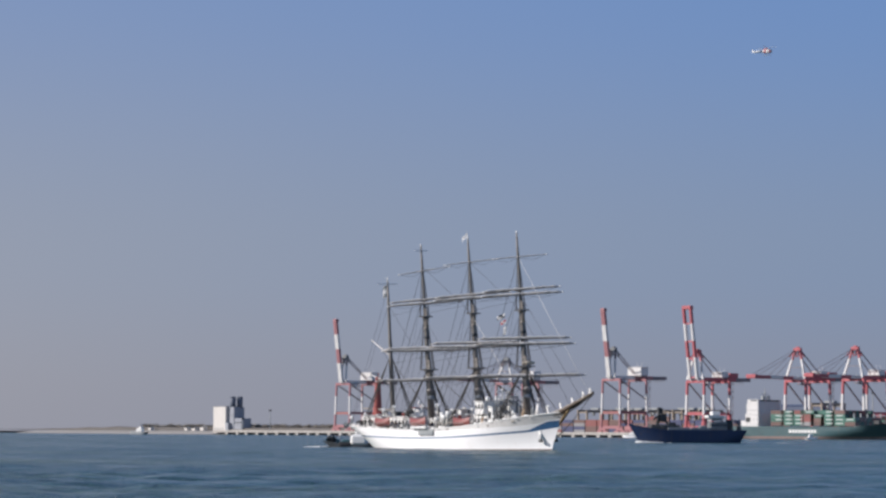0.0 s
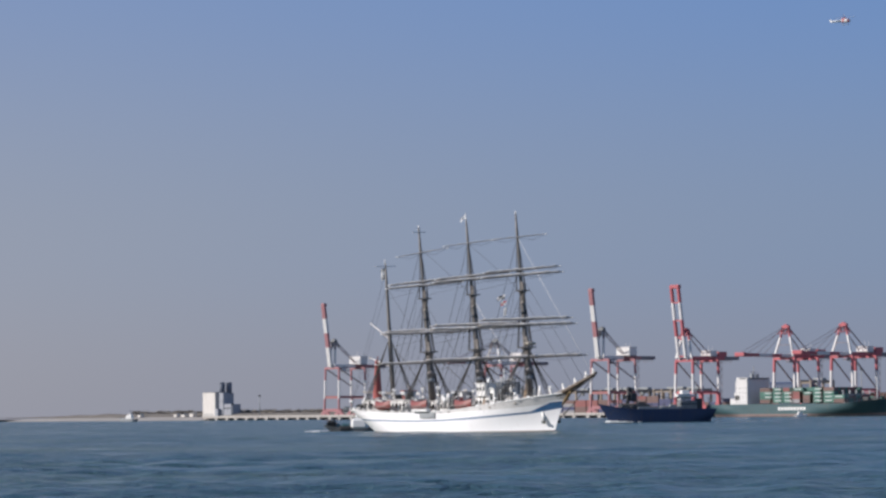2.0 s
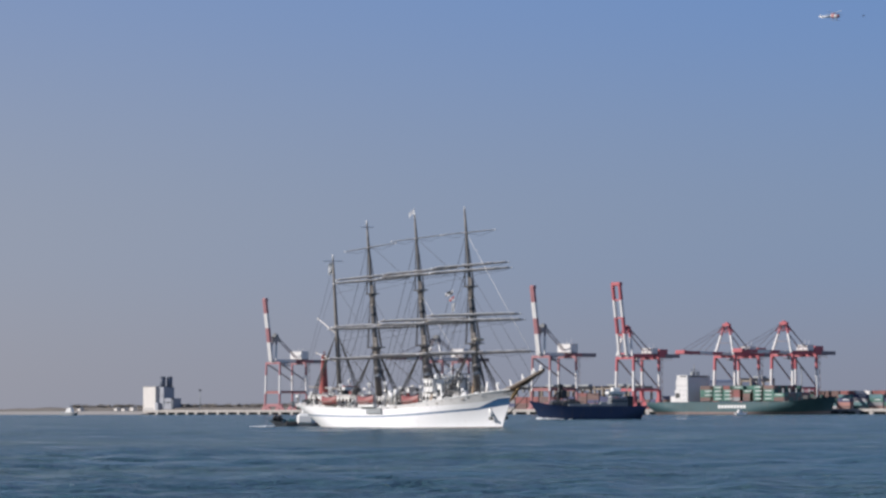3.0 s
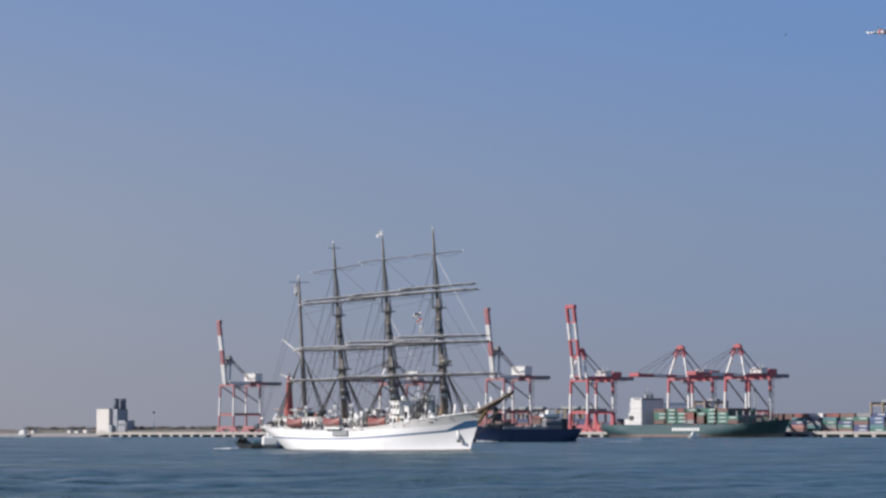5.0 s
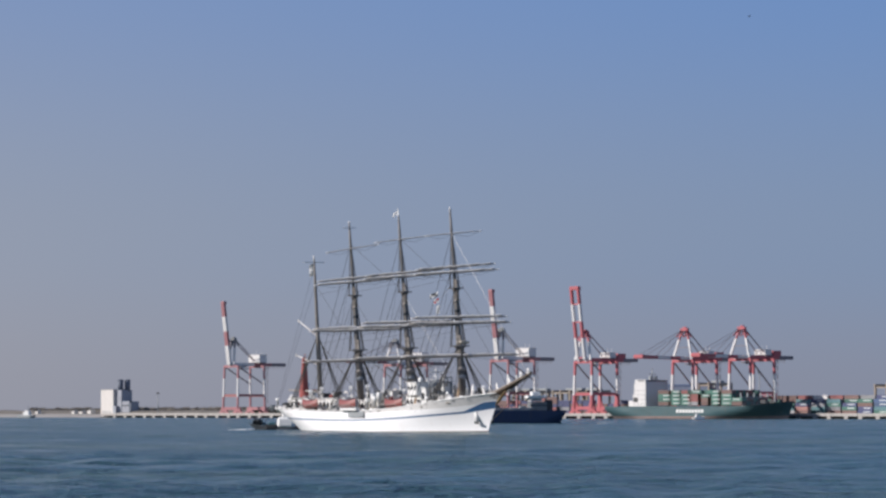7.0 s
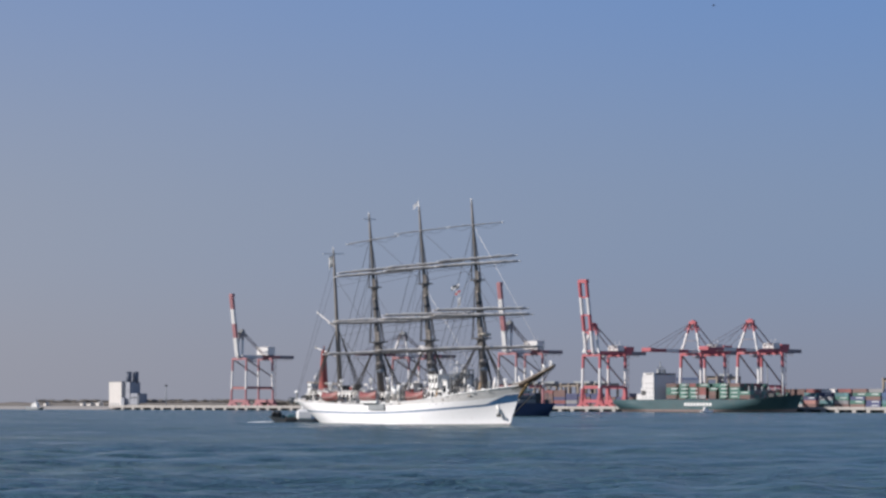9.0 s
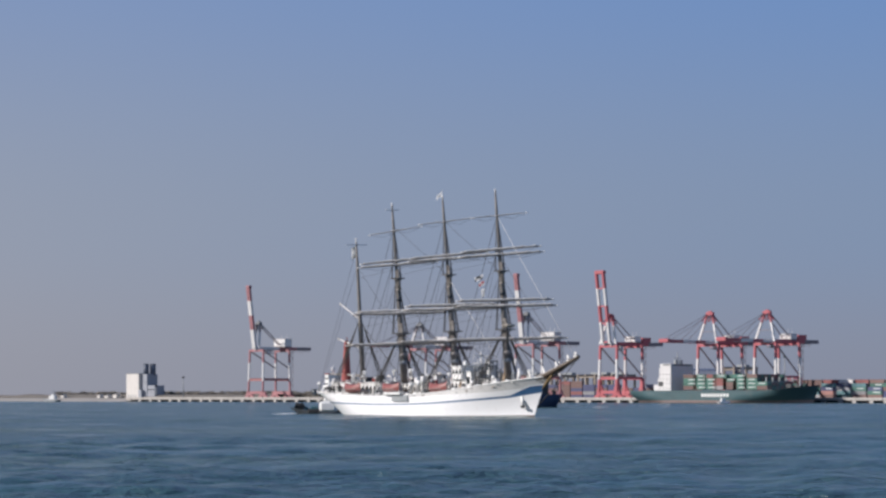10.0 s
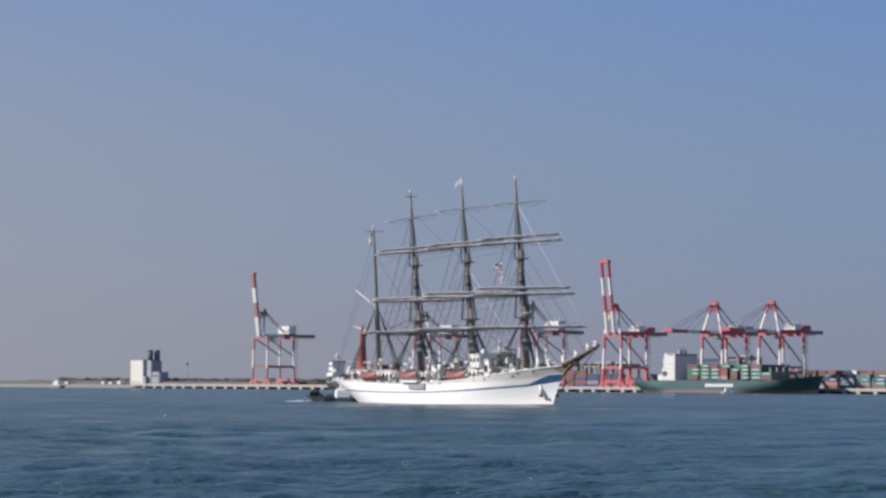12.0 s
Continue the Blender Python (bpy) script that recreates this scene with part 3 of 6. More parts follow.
def container(colour, m, group):
    """A 12.2 m steel container with corner posts, recessed corrugated sides and, on the green ones, a pale painted band."""
    if colour not in box_mesh:
        bm = bmnew()
        L, W, Ht = 12.15, 2.42, 2.58
        box(bm, (0, 0, Ht / 2), (L - 0.3, W - 0.14, Ht - 0.24))
        for x in (-1, 1):
            for y in (-1, 1):
                box(bm, (x * (L / 2 - 0.1), y * (W / 2 - 0.1), Ht / 2), (0.2, 0.2, Ht))
        for y in (-1, 1):
            for z in (0.08, Ht - 0.08):
                box(bm, (0, y * (W / 2 - 0.06), z), (L - 0.4, 0.12, 0.16))
            if colour in ("green", "blue", "navy"):
                box(bm, (L * 0.12, y * (W / 2 - 0.06), Ht * 0.6), (L * 0.5, 0.03, 0.6), mi=1)
        for k in (-0.55, 0.0, 0.55):
            box(bm, (L / 2 - 0.13, k, Ht / 2), (0.06, 0.08, Ht - 0.5), mi=1)
        me = bpy.data.meshes.new("container")
        bmesh.ops.recalc_face_normals(bm, faces=bm.faces)
        bm.to_mesh(me)
        bm.free()
        me.materials.append(BOX_MATS[colour])
        me.materials.append(BOX_MARK)
        box_mesh[colour] = me
    o = new("container", box_mesh[colour])
    o.matrix_basis = m
    mark = " with a pale painted band" if colour in ("green", "blue", "navy") else ""
    return tagged(o, f"{'reddish brown' if colour == 'brown' else colour} steel shipping container{mark} in a stack", "container", group=group)


# ---------------------------------------------------------------- moored container ship
def hull_rings(L, B, deck, flare, n=26, draft=1.2, stern_full=0.85, bow_up=4.0, bow_from=0.8, rake=8.0, entry=0.62, entry_up=0.0, power=1.7):
    """Rings from stern (-L/2) to bow (+L/2): starboard rail down under the keel and up to the port rail."""
    rings = []
    for i in range(n + 1):
        u = i / n
        up = deck + bow_up * max(0, (u - bow_from) / (1 - bow_from)) ** 1.5
        r = []
        for side, levels in ((-1, (1.0, 0.72, 0.45, 0.2, 0.0, -0.3)), (1, (-0.3, 0.0, 0.2, 0.45, 0.72, 1.0))):
            for v in levels:
                vv = max(v, 0)
                start = entry + entry_up * vv
                full = 1 - max(0, (u - start) / (1 - start)) ** (power + flare * vv)
                aft = min(1, stern_full + (1 - stern_full) * min(1, u / 0.18)) if vv > 0.5 else min(1, (0.35 + 0.65 * vv) + 0.65 * min(1, u / 0.22))
                y = side * B / 2 * full * aft * (1 if v >= 0 else 0.9)
                x = -L / 2 + L * u + rake * (vv - 0.5) * u ** 6 - 3 * (1 - vv) * (0 if u > 0 else -1)
                r.append(Vector((x, y, up * v if v >= 0 else -draft)))
        rings.append(r)
    return rings


def container_ship():
    a0, a1 = along_for(1293 - 784, -18), along_for(1603 - 784, -18)
    L = a1 - a0
    top = tagged(new("container_ship"), "green-hulled container ship moored at the quay, laden with containers", "ship")
    place = on_quay((a0 + a1) / 2, -19, 0)
    top.matrix_basis = place
    B, deck = 32.0, 8.6
    rings = hull_rings(L, B, deck, 1.4, n=40, bow_up=3.6, bow_from=0.80, rake=5.0, entry=0.57, entry_up=0.30, power=1.0)
    bm = bmnew()
    loft(bm, rings, close=False, pick=lambda i, k: 1 if k in (3, 4, 5, 6, 7) else 0)
    for r in (rings[0],):
        f = bm.faces.new([bm.verts.new(p) for p in r])
    part("hull", bm, [SHIP_GREEN, BOOT_PALE], top, "green hull with rusty red boot topping")
    bm = bmnew()
    loft(bm, [[r[0] + Vector((0, 0, -0.4)), r[-1] + Vector((0, 0, -0.4))] for r in rings], close=False)
    part("deck", bm, GREY_STEEL, top)
    # maker's row of block marks along the side
    for i in range(9):
        bm = bmnew()
        box(bm, (0, 0, 0), (2.1, 0.12, 2.1), bevel=0.04)
        part("side_mark", bm, HOUSE_WHITE, top, "white block painted on the hull", m=pose(-L * 0.5 + L * 0.36 + 13.6 + i * 2.8, -B / 2 - 0.03, deck * 0.62))
    # accommodation block near the stern
    hx = -L / 2 + L * 0.225
    house = tagged(new("accommodation"), "white accommodation block with a bridge on top")
    house.parent, house.matrix_basis = top, pose(hx - 1.6, -0.6, deck - 0.4)
    bm = bmnew()
    box(bm, (1.5, -3, 8), (11, 23.6, 16), bevel=0.15)
    box(bm, (2.0, -3, 17.5), (10, 24, 3.0), bevel=0.15)
    box(bm, (-5.8, -3, 4.4), (3.6, 18, 8.8), bevel=0.15)
    box(bm, (-9.6, -3, 2.2), (4, 18, 4.4), bevel=0.15)
    for z in (3.2, 6.4, 9.6, 12.8):
        box(bm, (1.5, -3, z), (11.2, 23.8, 0.2))
    part("block", bm, CRANE_WHITE, house)
    for k in range(4):
        for j in range(4):
            bm = bmnew()
            box(bm, (-3.0 + j * 3.0, -14.84, 2.0 + 3.2 * k), (0.6, 0.1, 0.6))
            part("window", bm, GLASS, house)
    bm = bmnew()
    box(bm, (7.04, -3, 18.2), (0.1, 20, 0.9))
    box(bm, (3, -15.03, 18.2), (6, 0.1, 0.7))
    part("bridge_window", bm, GLASS, house)
    # Dark box proud of the wall; its colour imitates a shaded hollow.
    bm = bmnew()
    box(bm, (-2.5, -14.7, 5.0), (4.2, 0.5, 3.4), bevel=0.2)
    part("painted_recess", bm, DARK_STEEL, house)
    bm = bmnew()
    box(bm, (-10, 3, 12), (6, 8, 13), bevel=0.8)
    part("funnel", bm, SHIP_GREEN, house, "green funnel")
    bm = bmnew()
    tube(bm, [(0, 0, 18), (0, 0, 27)], [0.6, 0.25])
    beam(bm, (0, -4, 23), (0, 4, 23), 0.4)
    for y in (-3, 2.5):
        box(bm, (1, y, 20.0), (2, 2.4, 3.4), bevel=0.3)
    part("radar_mast", bm, GREY_STEEL, house)
    # hatch coamings, lashing bridges and foredeck gear
    bays = 9
    x0, x1 = hx + 16, L / 2 - 25
    for k in range(1, bays + 1):
        x = x0 + (x1 - x0) * k / bays - 7
        bm = bmnew()
        for y in (-14, -7, 0, 7, 14):
            beam(bm, (x, y, deck - 0.5), (x, y, deck + 9), 0.9, 0.5)
        beam(bm, (x, -14.2, deck + 6), (x, 14.2, deck + 6), 1.1, 0.7)
        beam(bm, (x, -14.2, deck + 3), (x, 14.2, deck + 3), 0.5, 0.5)
        part("lashing_bridge", bm, GREY_STEEL, top)
    bm = bmnew()
    tube(bm, [(L / 2 - 14, 0, deck + 3), (L / 2 - 14, 0, deck + 17)], [0.5, 0.3])
    beam(bm, (L / 2 - 14, -2, deck + 12), (L / 2 - 14, 2, deck + 12), 0.3)
    part("foremast", bm, HOUSE_WHITE, top)
    for y in (-5, 5):
        bm = bmnew()
        box(bm, (L / 2 - 19, y, deck + 3), (5, 3, 2.6), bevel=0.4)
        part("windlass", bm, DARK_STEEL, top)
    # deck cargo
    rng = random.Random(11)
    colours = ["green"] * 15 + ["brown"] * 4 + ["red"] * 1 + ["grey"]
    inner = bmnew()
    for k in range(1, bays):
        x = x0 + (x1 - x0) * (k + 0.5) / bays - 7
        for row in range(12):
            y = -13.8 + row * 2.5
            tall = [3, 4, 4, 4, 4, 4, 4, 4, 2][k] + rng.choice((-1, 0, 0, 0, 0))
            if 1 < row < 10 and k < bays - 1:
                tall = max(tall, 4)
            for z in range(tall):
                if row > 0 and not (k == bays - 1 and row < 8):
                    box(inner, (x, y, deck + 1.9 + z * 2.62), (12.1, 2.42, 2.56), mi=rng.choice((0, 0, 1, 1, 2)))
                    continue
                container(rng.choice(colours), place @ pose(x, y, deck + 0.6 + z * 2.62), "containers on the moored ship")
    tagged(part("container_row", inner, [BOX_MATS[k] for k in ("green", "brown", "red")], m=place), "inner rows of shipping containers on the ship", "containers", kind="stuff")
    return top


container_ship()


# ---------------------------------------------------------------- yard
def yard():
    rng = random.Random(21)
    colours = ["red", "blue", "green", "brown", "navy", "green", "red", "white", "teal", "salmon", "grey", "brown"]
    fronts = ["green", "green", "navy", "blue", "brown", "brown", "grey", "teal", "red"]
    backs = ["brown", "brown", "grey", "red", "brown", "green", "navy", "white"]
    # stacks beyond the moored ship
    for i in range(32):
        a = along_for(1562 - 784, 62) + i * 13.6
        tall = (4, 4, 3, 4, 4, 4, 3)[i % 7]
        for row in range(2):
            for z in range(tall if not row else 5):
                if row and z < 3:
                    continue
                container(rng.choice(backs if row else fronts), on_quay(a + rng.uniform(-0.3, 0.3), 50 + row * 2.7, DECK + z * 2.62), "containers stacked in the yard")
    # two shorter stacks of pale and green boxes at the end of the moored ship's berth
    for i, tone in enumerate(("grey", "teal", "green", "brown", "salmon", "navy")):
        container(tone, on_quay(along_for(1600 - 784, 42) + (i // 3) * 13.0, 40, DECK + (i % 3) * 2.62), "containers stacked in the yard")
    # far rows behind the cranes, joined
    bm = bmnew()
    kinds = ["brown", "red", "green", "blue", "grey", "navy", "white"]
    for i in range(52):
        a = along_for(930 - 784, 110) + i * 13.2
        for z in range(rng.choice((3, 4, 4, 4, 5))):
            mi = rng.choice((0, 0, 0, 0, 5, 5, 5, 5, 1, 4))
            p = on_quay(a, 108, DECK + z * 2.62 + 1.3).translation
            box(bm, p, (12.1, 2.42, 2.56), mi=mi, turn=radians(QUAY_TURN))
    tagged(part("container_row", bm, [BOX_MATS[k] for k in kinds]), "far rows of mixed coloured shipping containers in the yard", "containers", kind="stuff")


yard()


def yard_gantry(a, b, span=24.0, high=17.5):
    """A rubber-tyred gantry that straddles the stacks."""
    top = tagged(new("yard_gantry"), "beige steel yard gantry straddling container stacks", "gantry crane", group="yard gantries")
    top.matrix_basis = on_quay(a, b)
    for x in (-5, 5):
        for y in (-span / 2, span / 2):
            bm = bmnew()
            beam(bm, (x, y, 1.2), (x, y, high), 1.3, 1.5)
            part("leg", bm, BEIGE, top)
            bm = bmnew()
            for k in (-1.1, 1.1):
                tube(bm, [(x + k, y - 0.4, 0.8), (x + k, y + 0.4, 0.8)], 0.8, n=10)
            part("tyre", bm, TUG_BLACK, top)
        bm = bmnew()
        beam(bm, (x, -span / 2 - 1, high + 0.6), (x, span / 2 + 1, high + 0.6), 1.2, 2.2)
        part("main_girder", bm, BEIGE, top)
    for y in (-span / 2, span / 2):
        for wd, z in ((6.5, 2.0), (5.0, high - 0.5)):
            bm = bmnew()
            beam(bm, (-wd, y, z), (wd, y, z), 0.8, 1.0)
            part("end_beam", bm, BEIGE, top)
    bm = bmnew()
    box(bm, (0, span * 0.12, high + 2.2), (9, 5, 2.2), bevel=0.2)
    box(bm, (0, span * 0.12 - 3.4, high - 1.6), (2.2, 2.2, 2.4), bevel=0.2)
    part("trolley", bm, GREY_STEEL, top)
    return top


def warehouse(px, b, size):
    top = tagged(new("warehouse"), "long blue-grey steel warehouse behind the stacks", "warehouse", group="terminal warehouses")
    top.matrix_basis = on_quay(along_for(px - 784, b), b, DECK - 0.1)
    w, d, h = size
    bm = bmnew()
    box(bm, (0, 0, h / 2), (w, d, h), bevel=0.1)
    part("wall", bm, WAREHOUSE_BLUE, top)
    bm = bmnew()
    loft(bm, [[Vector((x, -d / 2 - 0.4, h)), Vector((x, 0, h + 1.6)), Vector((x, d / 2 + 0.4, h))] for x in (-w / 2 - 0.4, w / 2 + 0.4)], smooth=False)
    part("roof", bm, WAREHOUSE_BLUE, top)
    for i in range(int(w / 8)):
        bm = bmnew()
        box(bm, (-w / 2 + 4 + i * 8, -d / 2 - 0.03, 2.6), (4.5, 0.12, 5.0))
        part("door", bm, GREY_STEEL, top)


for px, b, size in ((1424, 170, (46, 10, 21.5)),):
    warehouse(px, b, size)

for px, b in ((1052, 138), (1096, 135), (1112, 142), (1128, 136), (1143, 144), (1158, 138), (1206, 140), (1220, 134), (1234, 144), (1250, 138), (1466, 140), (1780, 75), (1815, 80)):
    yard_gantry(along_for(px - 784, b), b, 26 if px < 1700 else 22, 22 if 1400 < px < 1500 else 17 if px < 1700 else 19)

# ---------------------------------------------------------------- the barque
# x forward from the foremast, y to port, z up from the water
SHIP_HEAD = radians(27.3)           # off the line of sight, towards the right
STEM_W, STERN_W, STEM_D, STERN_D, BEAM = 16.8, -64.0, 22.3, -74.0, 13.4


def rail_height(x):
    u = (x - STERN_D) / (STEM_D - STERN_D)
    return 4.5 + 0.85 * max(0, 0.35 - u) / 0.35 + 3.65 * max(0, (u - 0.45) / 0.55) ** 1.65


def hull_point(u, t, side):
    """u from stern to stem, t from the water to the rail."""
    tt = max(t, 0)
    xa = STERN_W + (STERN_D - STERN_W) * tt ** 1.1
    xf = STEM_W + (STEM_D - STEM_W) * tt ** 1.25
    x = xa + (xf - xa) * u
    aft = (1 - (1 - min(1, u / (0.30 - 0.17 * tt))) ** 2.2) ** 0.62
    start = 0.48 + 0.09 * tt
    fore = 1 - max(0, (u - start) / (1 - start)) ** (2.2 + 3.1 * tt ** 1.9)
    y = side * BEAM / 2 * aft * fore * (0.93 + 0.07 * tt)
    return Vector((x, y, t * rail_height(x)))


def barque():
    top = tagged(new("barque"), "white four-masted training barque with blue stripe and furled sails", "sailing ship")
    # hull: rows of constant height share; the stripe runs between two of them
    nu = 72
    us = [0.5 - 0.5 * math.cos(math.pi * i / nu) for i in range(nu + 1)]

    def shares(u):
        low, high = 0.568, 0.624
        k = max(0, (u - 0.92) / 0.08)
        low, high = low + 0.07 * k, high + 0.19 * min(1, k * 1.6)
        return [-0.25, 0.0, 0.07, 0.28, low, high, max(high + 0.03, 0.90 - 0.12 * min(1, max(0, (u - 0.62) / 0.25))), 1.0]

    bm = bmnew()
    for side in (-1, 1):
        grid = [[hull_point(u, t, side) for t in shares(u)] for u in us]
        # row 6, below the rail: flare shade painted as a grey band
        loft(bm, grid, close=False, pick=lambda i, k: (2 if k < 2 else 1 if k == 4 else 3 if k == 6 and us[i] > 0.50 else 0))
    bmesh.ops.remove_doubles(bm, verts=bm.verts, dist=0.004)
    part("hull", bm, [HULL_WHITE, STRIPE_BLUE, BOOT_RUST, BULWARK], top, "white hull with a blue stripe and rusty waterline")
    # deck and rail cap
    bm = bmnew()
    loft(bm, [[hull_point(u, 0.86, -1) * 0.999, hull_point(u, 0.86, 1) * 0.999] for u in us[1:-1]], close=False)
    part("deck", bm, TEAK, top, "teak deck")
    for side in (-1, 1):
        bm = bmnew()
        tube(bm, [hull_point(u, 1.0, side) + Vector((0, 0, 0.06)) for u in us[1:-1]], 0.13, n=6)
        part("rail_cap", bm, HOUSE_WHITE, top)
        # open rail on stanchions above the bulwark, aft and on the forecastle
        for lo, hi in ((0.02, 0.5), (0.72, 0.985)):
            bm = bmnew()
            run = [lo + (hi - lo) * k / 26 for k in range(27)]
            for u in run:
                p = hull_point(u, 1.0, side)
                tube(bm, [p, p + Vector((0, 0, 1.0))], 0.025, n=4)
            for h in (0.5, 1.0):
                tube(bm, [hull_point(u, 1.0, side) + Vector((0, 0, h)) for u in run], 0.02, n=4)
            part("guard_rail", bm, GREY_STEEL, top)
    # scuppers and stowed gear along the blotched grey bulwark
    rng = random.Random(63)
    for i in range(14):
        u, t = 0.46 + 0.47 * (i + rng.uniform(-0.9, 0.9)) / 13, rng.uniform(0.90, 0.985)
        p = hull_point(u, t, -1)
        bm = bmnew()
        blob(bm, p, (rng.uniform(0.2, 0.8), 0.12, rng.uniform(0.10, 0.24)), rough=0.5, seg=8)
        part("scupper", bm, (YARD_BUFF, BULWARK, BULWARK, GREY_STEEL)[i % 4], top)
    # portholes
    for i in range(26):
        u = 0.12 + 0.66 * i / 25
        p = hull_point(u, 0.79, -1)
        bm = bmnew()
        tube(bm, [p + Vector((0, 0.05, 0)), p + Vector((0, -0.05, 0))], 0.075, n=8)
        part("porthole", bm, GLASS, top)
    # anchors
    for side in (-1, 1):
        p = hull_point(0.957, 0.48, side)
        bm = bmnew()
        o = Vector((0, side * 0.08, 0))
        tube(bm, [p + o + Vector((-0.1, 0, 0.7)), p + o + Vector((0.2, 0, -1.1))], [0.42, 0.3], n=8, mi=1)
        for s in (-1, 1):
            tube(bm, [p + o + Vector((0.2, 0, -1.25)), p + o + Vector((0.2 + s * 0.45, side * 0.15, -1.4)), p + o + Vector((0.2 + s * 0.7, side * 0.1, -1.05))], [0.3, 0.26, 0.1], n=6)
        blob(bm, p + o + Vector((-0.1, 0, 0.85)), (0.7, 0.4, 0.5), mi=1)
        part("anchor", bm, [DARK_STEEL, HOUSE_WHITE], top, "stowed anchor below a white hawse pipe")
    # bowsprit with netting, figurehead and furled jibs
    b0, b1 = Vector((15.5, 0, 6.5)), Vector((34.3, 0, 12.0))
    bm = bmnew()
    tube(bm, [b0, b0.lerp(b1, 0.5), b1], [0.75, 0.58, 0.28], n=10)
    part("bowsprit", bm, BOWSPRIT_BROWN, top, "brown steel bowsprit")
    bm = bmnew()
    for k in range(18):
        s = 0.25 + 0.72 * k / 17
        p = b0.lerp(b1, s)
        wd = 1.5 * (1 - s) + 0.25
        tube(bm, [p + Vector((0, -wd, -0.35)), p + Vector((0, 0, -0.95 * (1 - s) - 0.5)), p + Vector((0, wd, -0.35))], 0.07, n=4)
    for y in (-1, 0, 1):
        tube(bm, [b0.lerp(b1, 0.25) + Vector((0, y * 1.3, -0.5)), b1], 0.08, n=4)
    part("bowsprit_net", bm, BOWSPRIT_BROWN, top)
    bm = bmnew()
    tube(bm, [(19.8, 0, 5.4), (21.3, 0, 6.5), (23.0, 0, 7.7), (24.4, 0, 8.6)], [0.1, 0.32, 0.36, 0.2], n=8)
    blob(bm, (24.4, 0, 8.75), (0.25, 0.22, 0.28))
    part("figurehead", bm, GOLD, top, "dark gold figurehead scroll")
    bm = bmnew()
    for s in (-1, 1):
        tube(bm, [(34.0, 0, 11.8), (25.6, 0, 6.2), (19.0, s * 0.1, 2.8)], 0.08, n=5)
    part("bobstay", bm, TARRED, top)
    for y in (-0.55, 0.55):
        bm = bmnew()
        rng = random.Random(7)
        run = [0.12 + 0.8 * k / 18 for k in range(19)]
        tube(bm, [b0.lerp(b1, s) + Vector((0, y * (1.1 - s), 0.55 * (1.1 - s) + rng.uniform(-0.05, 0.08))) for s in run], [0.30 * (1.15 - s) * rng.uniform(0.7, 1.25) for s in run], n=7)
        part("stowed_staysail", bm, YARD_BUFF, top, "tan sail roll lashed along the bowsprit")
    for s, h in ((0.02, 2.4), (0.30, 1.9), (0.56, 1.5), (0.80, 1.4), (0.95, 1.2)):
        p = b0.lerp(b1, s)
        bm = bmnew()
        tube(bm, [p + Vector((0.3, -0.1, 0.4)), p + Vector((0.0, 0.05, h * 0.4)), p + Vector((-0.35, 0, h * 0.75)), p + Vector((-0.6, 0, h))], [0.4, 0.34, 0.24, 0.12], n=8)
        blob(bm, p + Vector((-0.1, 0, 0.3)), (0.8, 0.34, 0.3), rough=0.3)
        part("furled_jib", bm, JIB_WHITE, top, "white furled jib bundled on the bowsprit")

    # ---- masts
    masts = {"fore": (6.9, 3.0, 46.2), "main": (-14.8, -19.2, 46.1), "mizzen": (-37.6, -41.8, 45.8), "jigger": (-56.8, -59.0, 39.0)}

    def on_mast(key, z):
        x0, x1, zt = masts[key]
        return Vector((x0 + (x1 - x0) * (z - 7) / (zt - 7), 0, z))

    levels = [  # height, length of yard, cant in degrees, sail bulk
        (41.0, 11.4, 4.0, 0.075), (34.1, 16.2, 3.4, 0.20), (33.0, 17.2, 2.6, 0.24), (23.7, 19.4, 0.2, 0.29), (22.5, 21.0, 0.0, 0.31), (15.8, 24.4, 0.2, 0.27)]
    for key, (x0, x1, zt) in masts.items():
        square = key != "jigger"
        mast = tagged(new("mast"), f"dark buff steel {key} mast" + (" with six yards and furled sails" if square else " with furled spanker gear"))
        mast.parent = top
        bm = bmnew()
        zs = [4.0, 17.0, 18.2, 29.0, 30.0, zt - 4, zt] if square else [4.0, 20.0, 21.0, 33.0, zt]
        rs = [0.78, 0.70, 0.60, 0.50, 0.40, 0.27, 0.17] if square else [0.56, 0.50, 0.42, 0.32, 0.16]
        tube(bm, [on_mast(key, z) for z in zs], rs, n=10)
        if square:   # doublings
            for za, zb, r in ((15.2, 20.0, 0.36), (27.2, 31.5, 0.27)):
                tube(bm, [on_mast(key, za) + Vector((0.75, 0, 0)), on_mast(key, zb) + Vector((0.6, 0, 0))], r, n=8)
        part("pole", bm, MAST_BUFF, mast)
        bm = bmnew()
        tube(bm, [on_mast(key, zt - 0.9), on_mast(key, zt + 0.3)], [0.2, 0.17], n=6)
        if key == "main":
            tube(bm, [on_mast(key, zt + 0.3), on_mast(key, zt + 1.5)], 0.07, n=5)
        if key in ("mizzen", "jigger"):
            p = on_mast(key, zt - 1.2)
            wd = 1.6 if key == "mizzen" else 2.6
            tube(bm, [p + Vector((0, -wd, 0)), p + Vector((0, wd, 0))], 0.10, n=5)
        part("pole_head", bm, HOUSE_WHITE, mast, "white pole head")
        if square:
            for z, wd in ((17.6, 1.9), (29.5, 1.35)):
                p = on_mast(key, z)
                bm = bmnew()
                tube(bm, [p + Vector((0.3, 0, -0.12)), p + Vector((0.3, 0, 0.14))], [wd * 0.62, wd * 0.66], n=12)
                beam(bm, p + Vector((-0.4, -wd, 0.2)), p + Vector((-0.4, wd, 0.2)), 0.25, 0.25)
                beam(bm, p + Vector((0.9, -wd, 0.2)), p + Vector((0.9, wd, 0.2)), 0.25, 0.25)
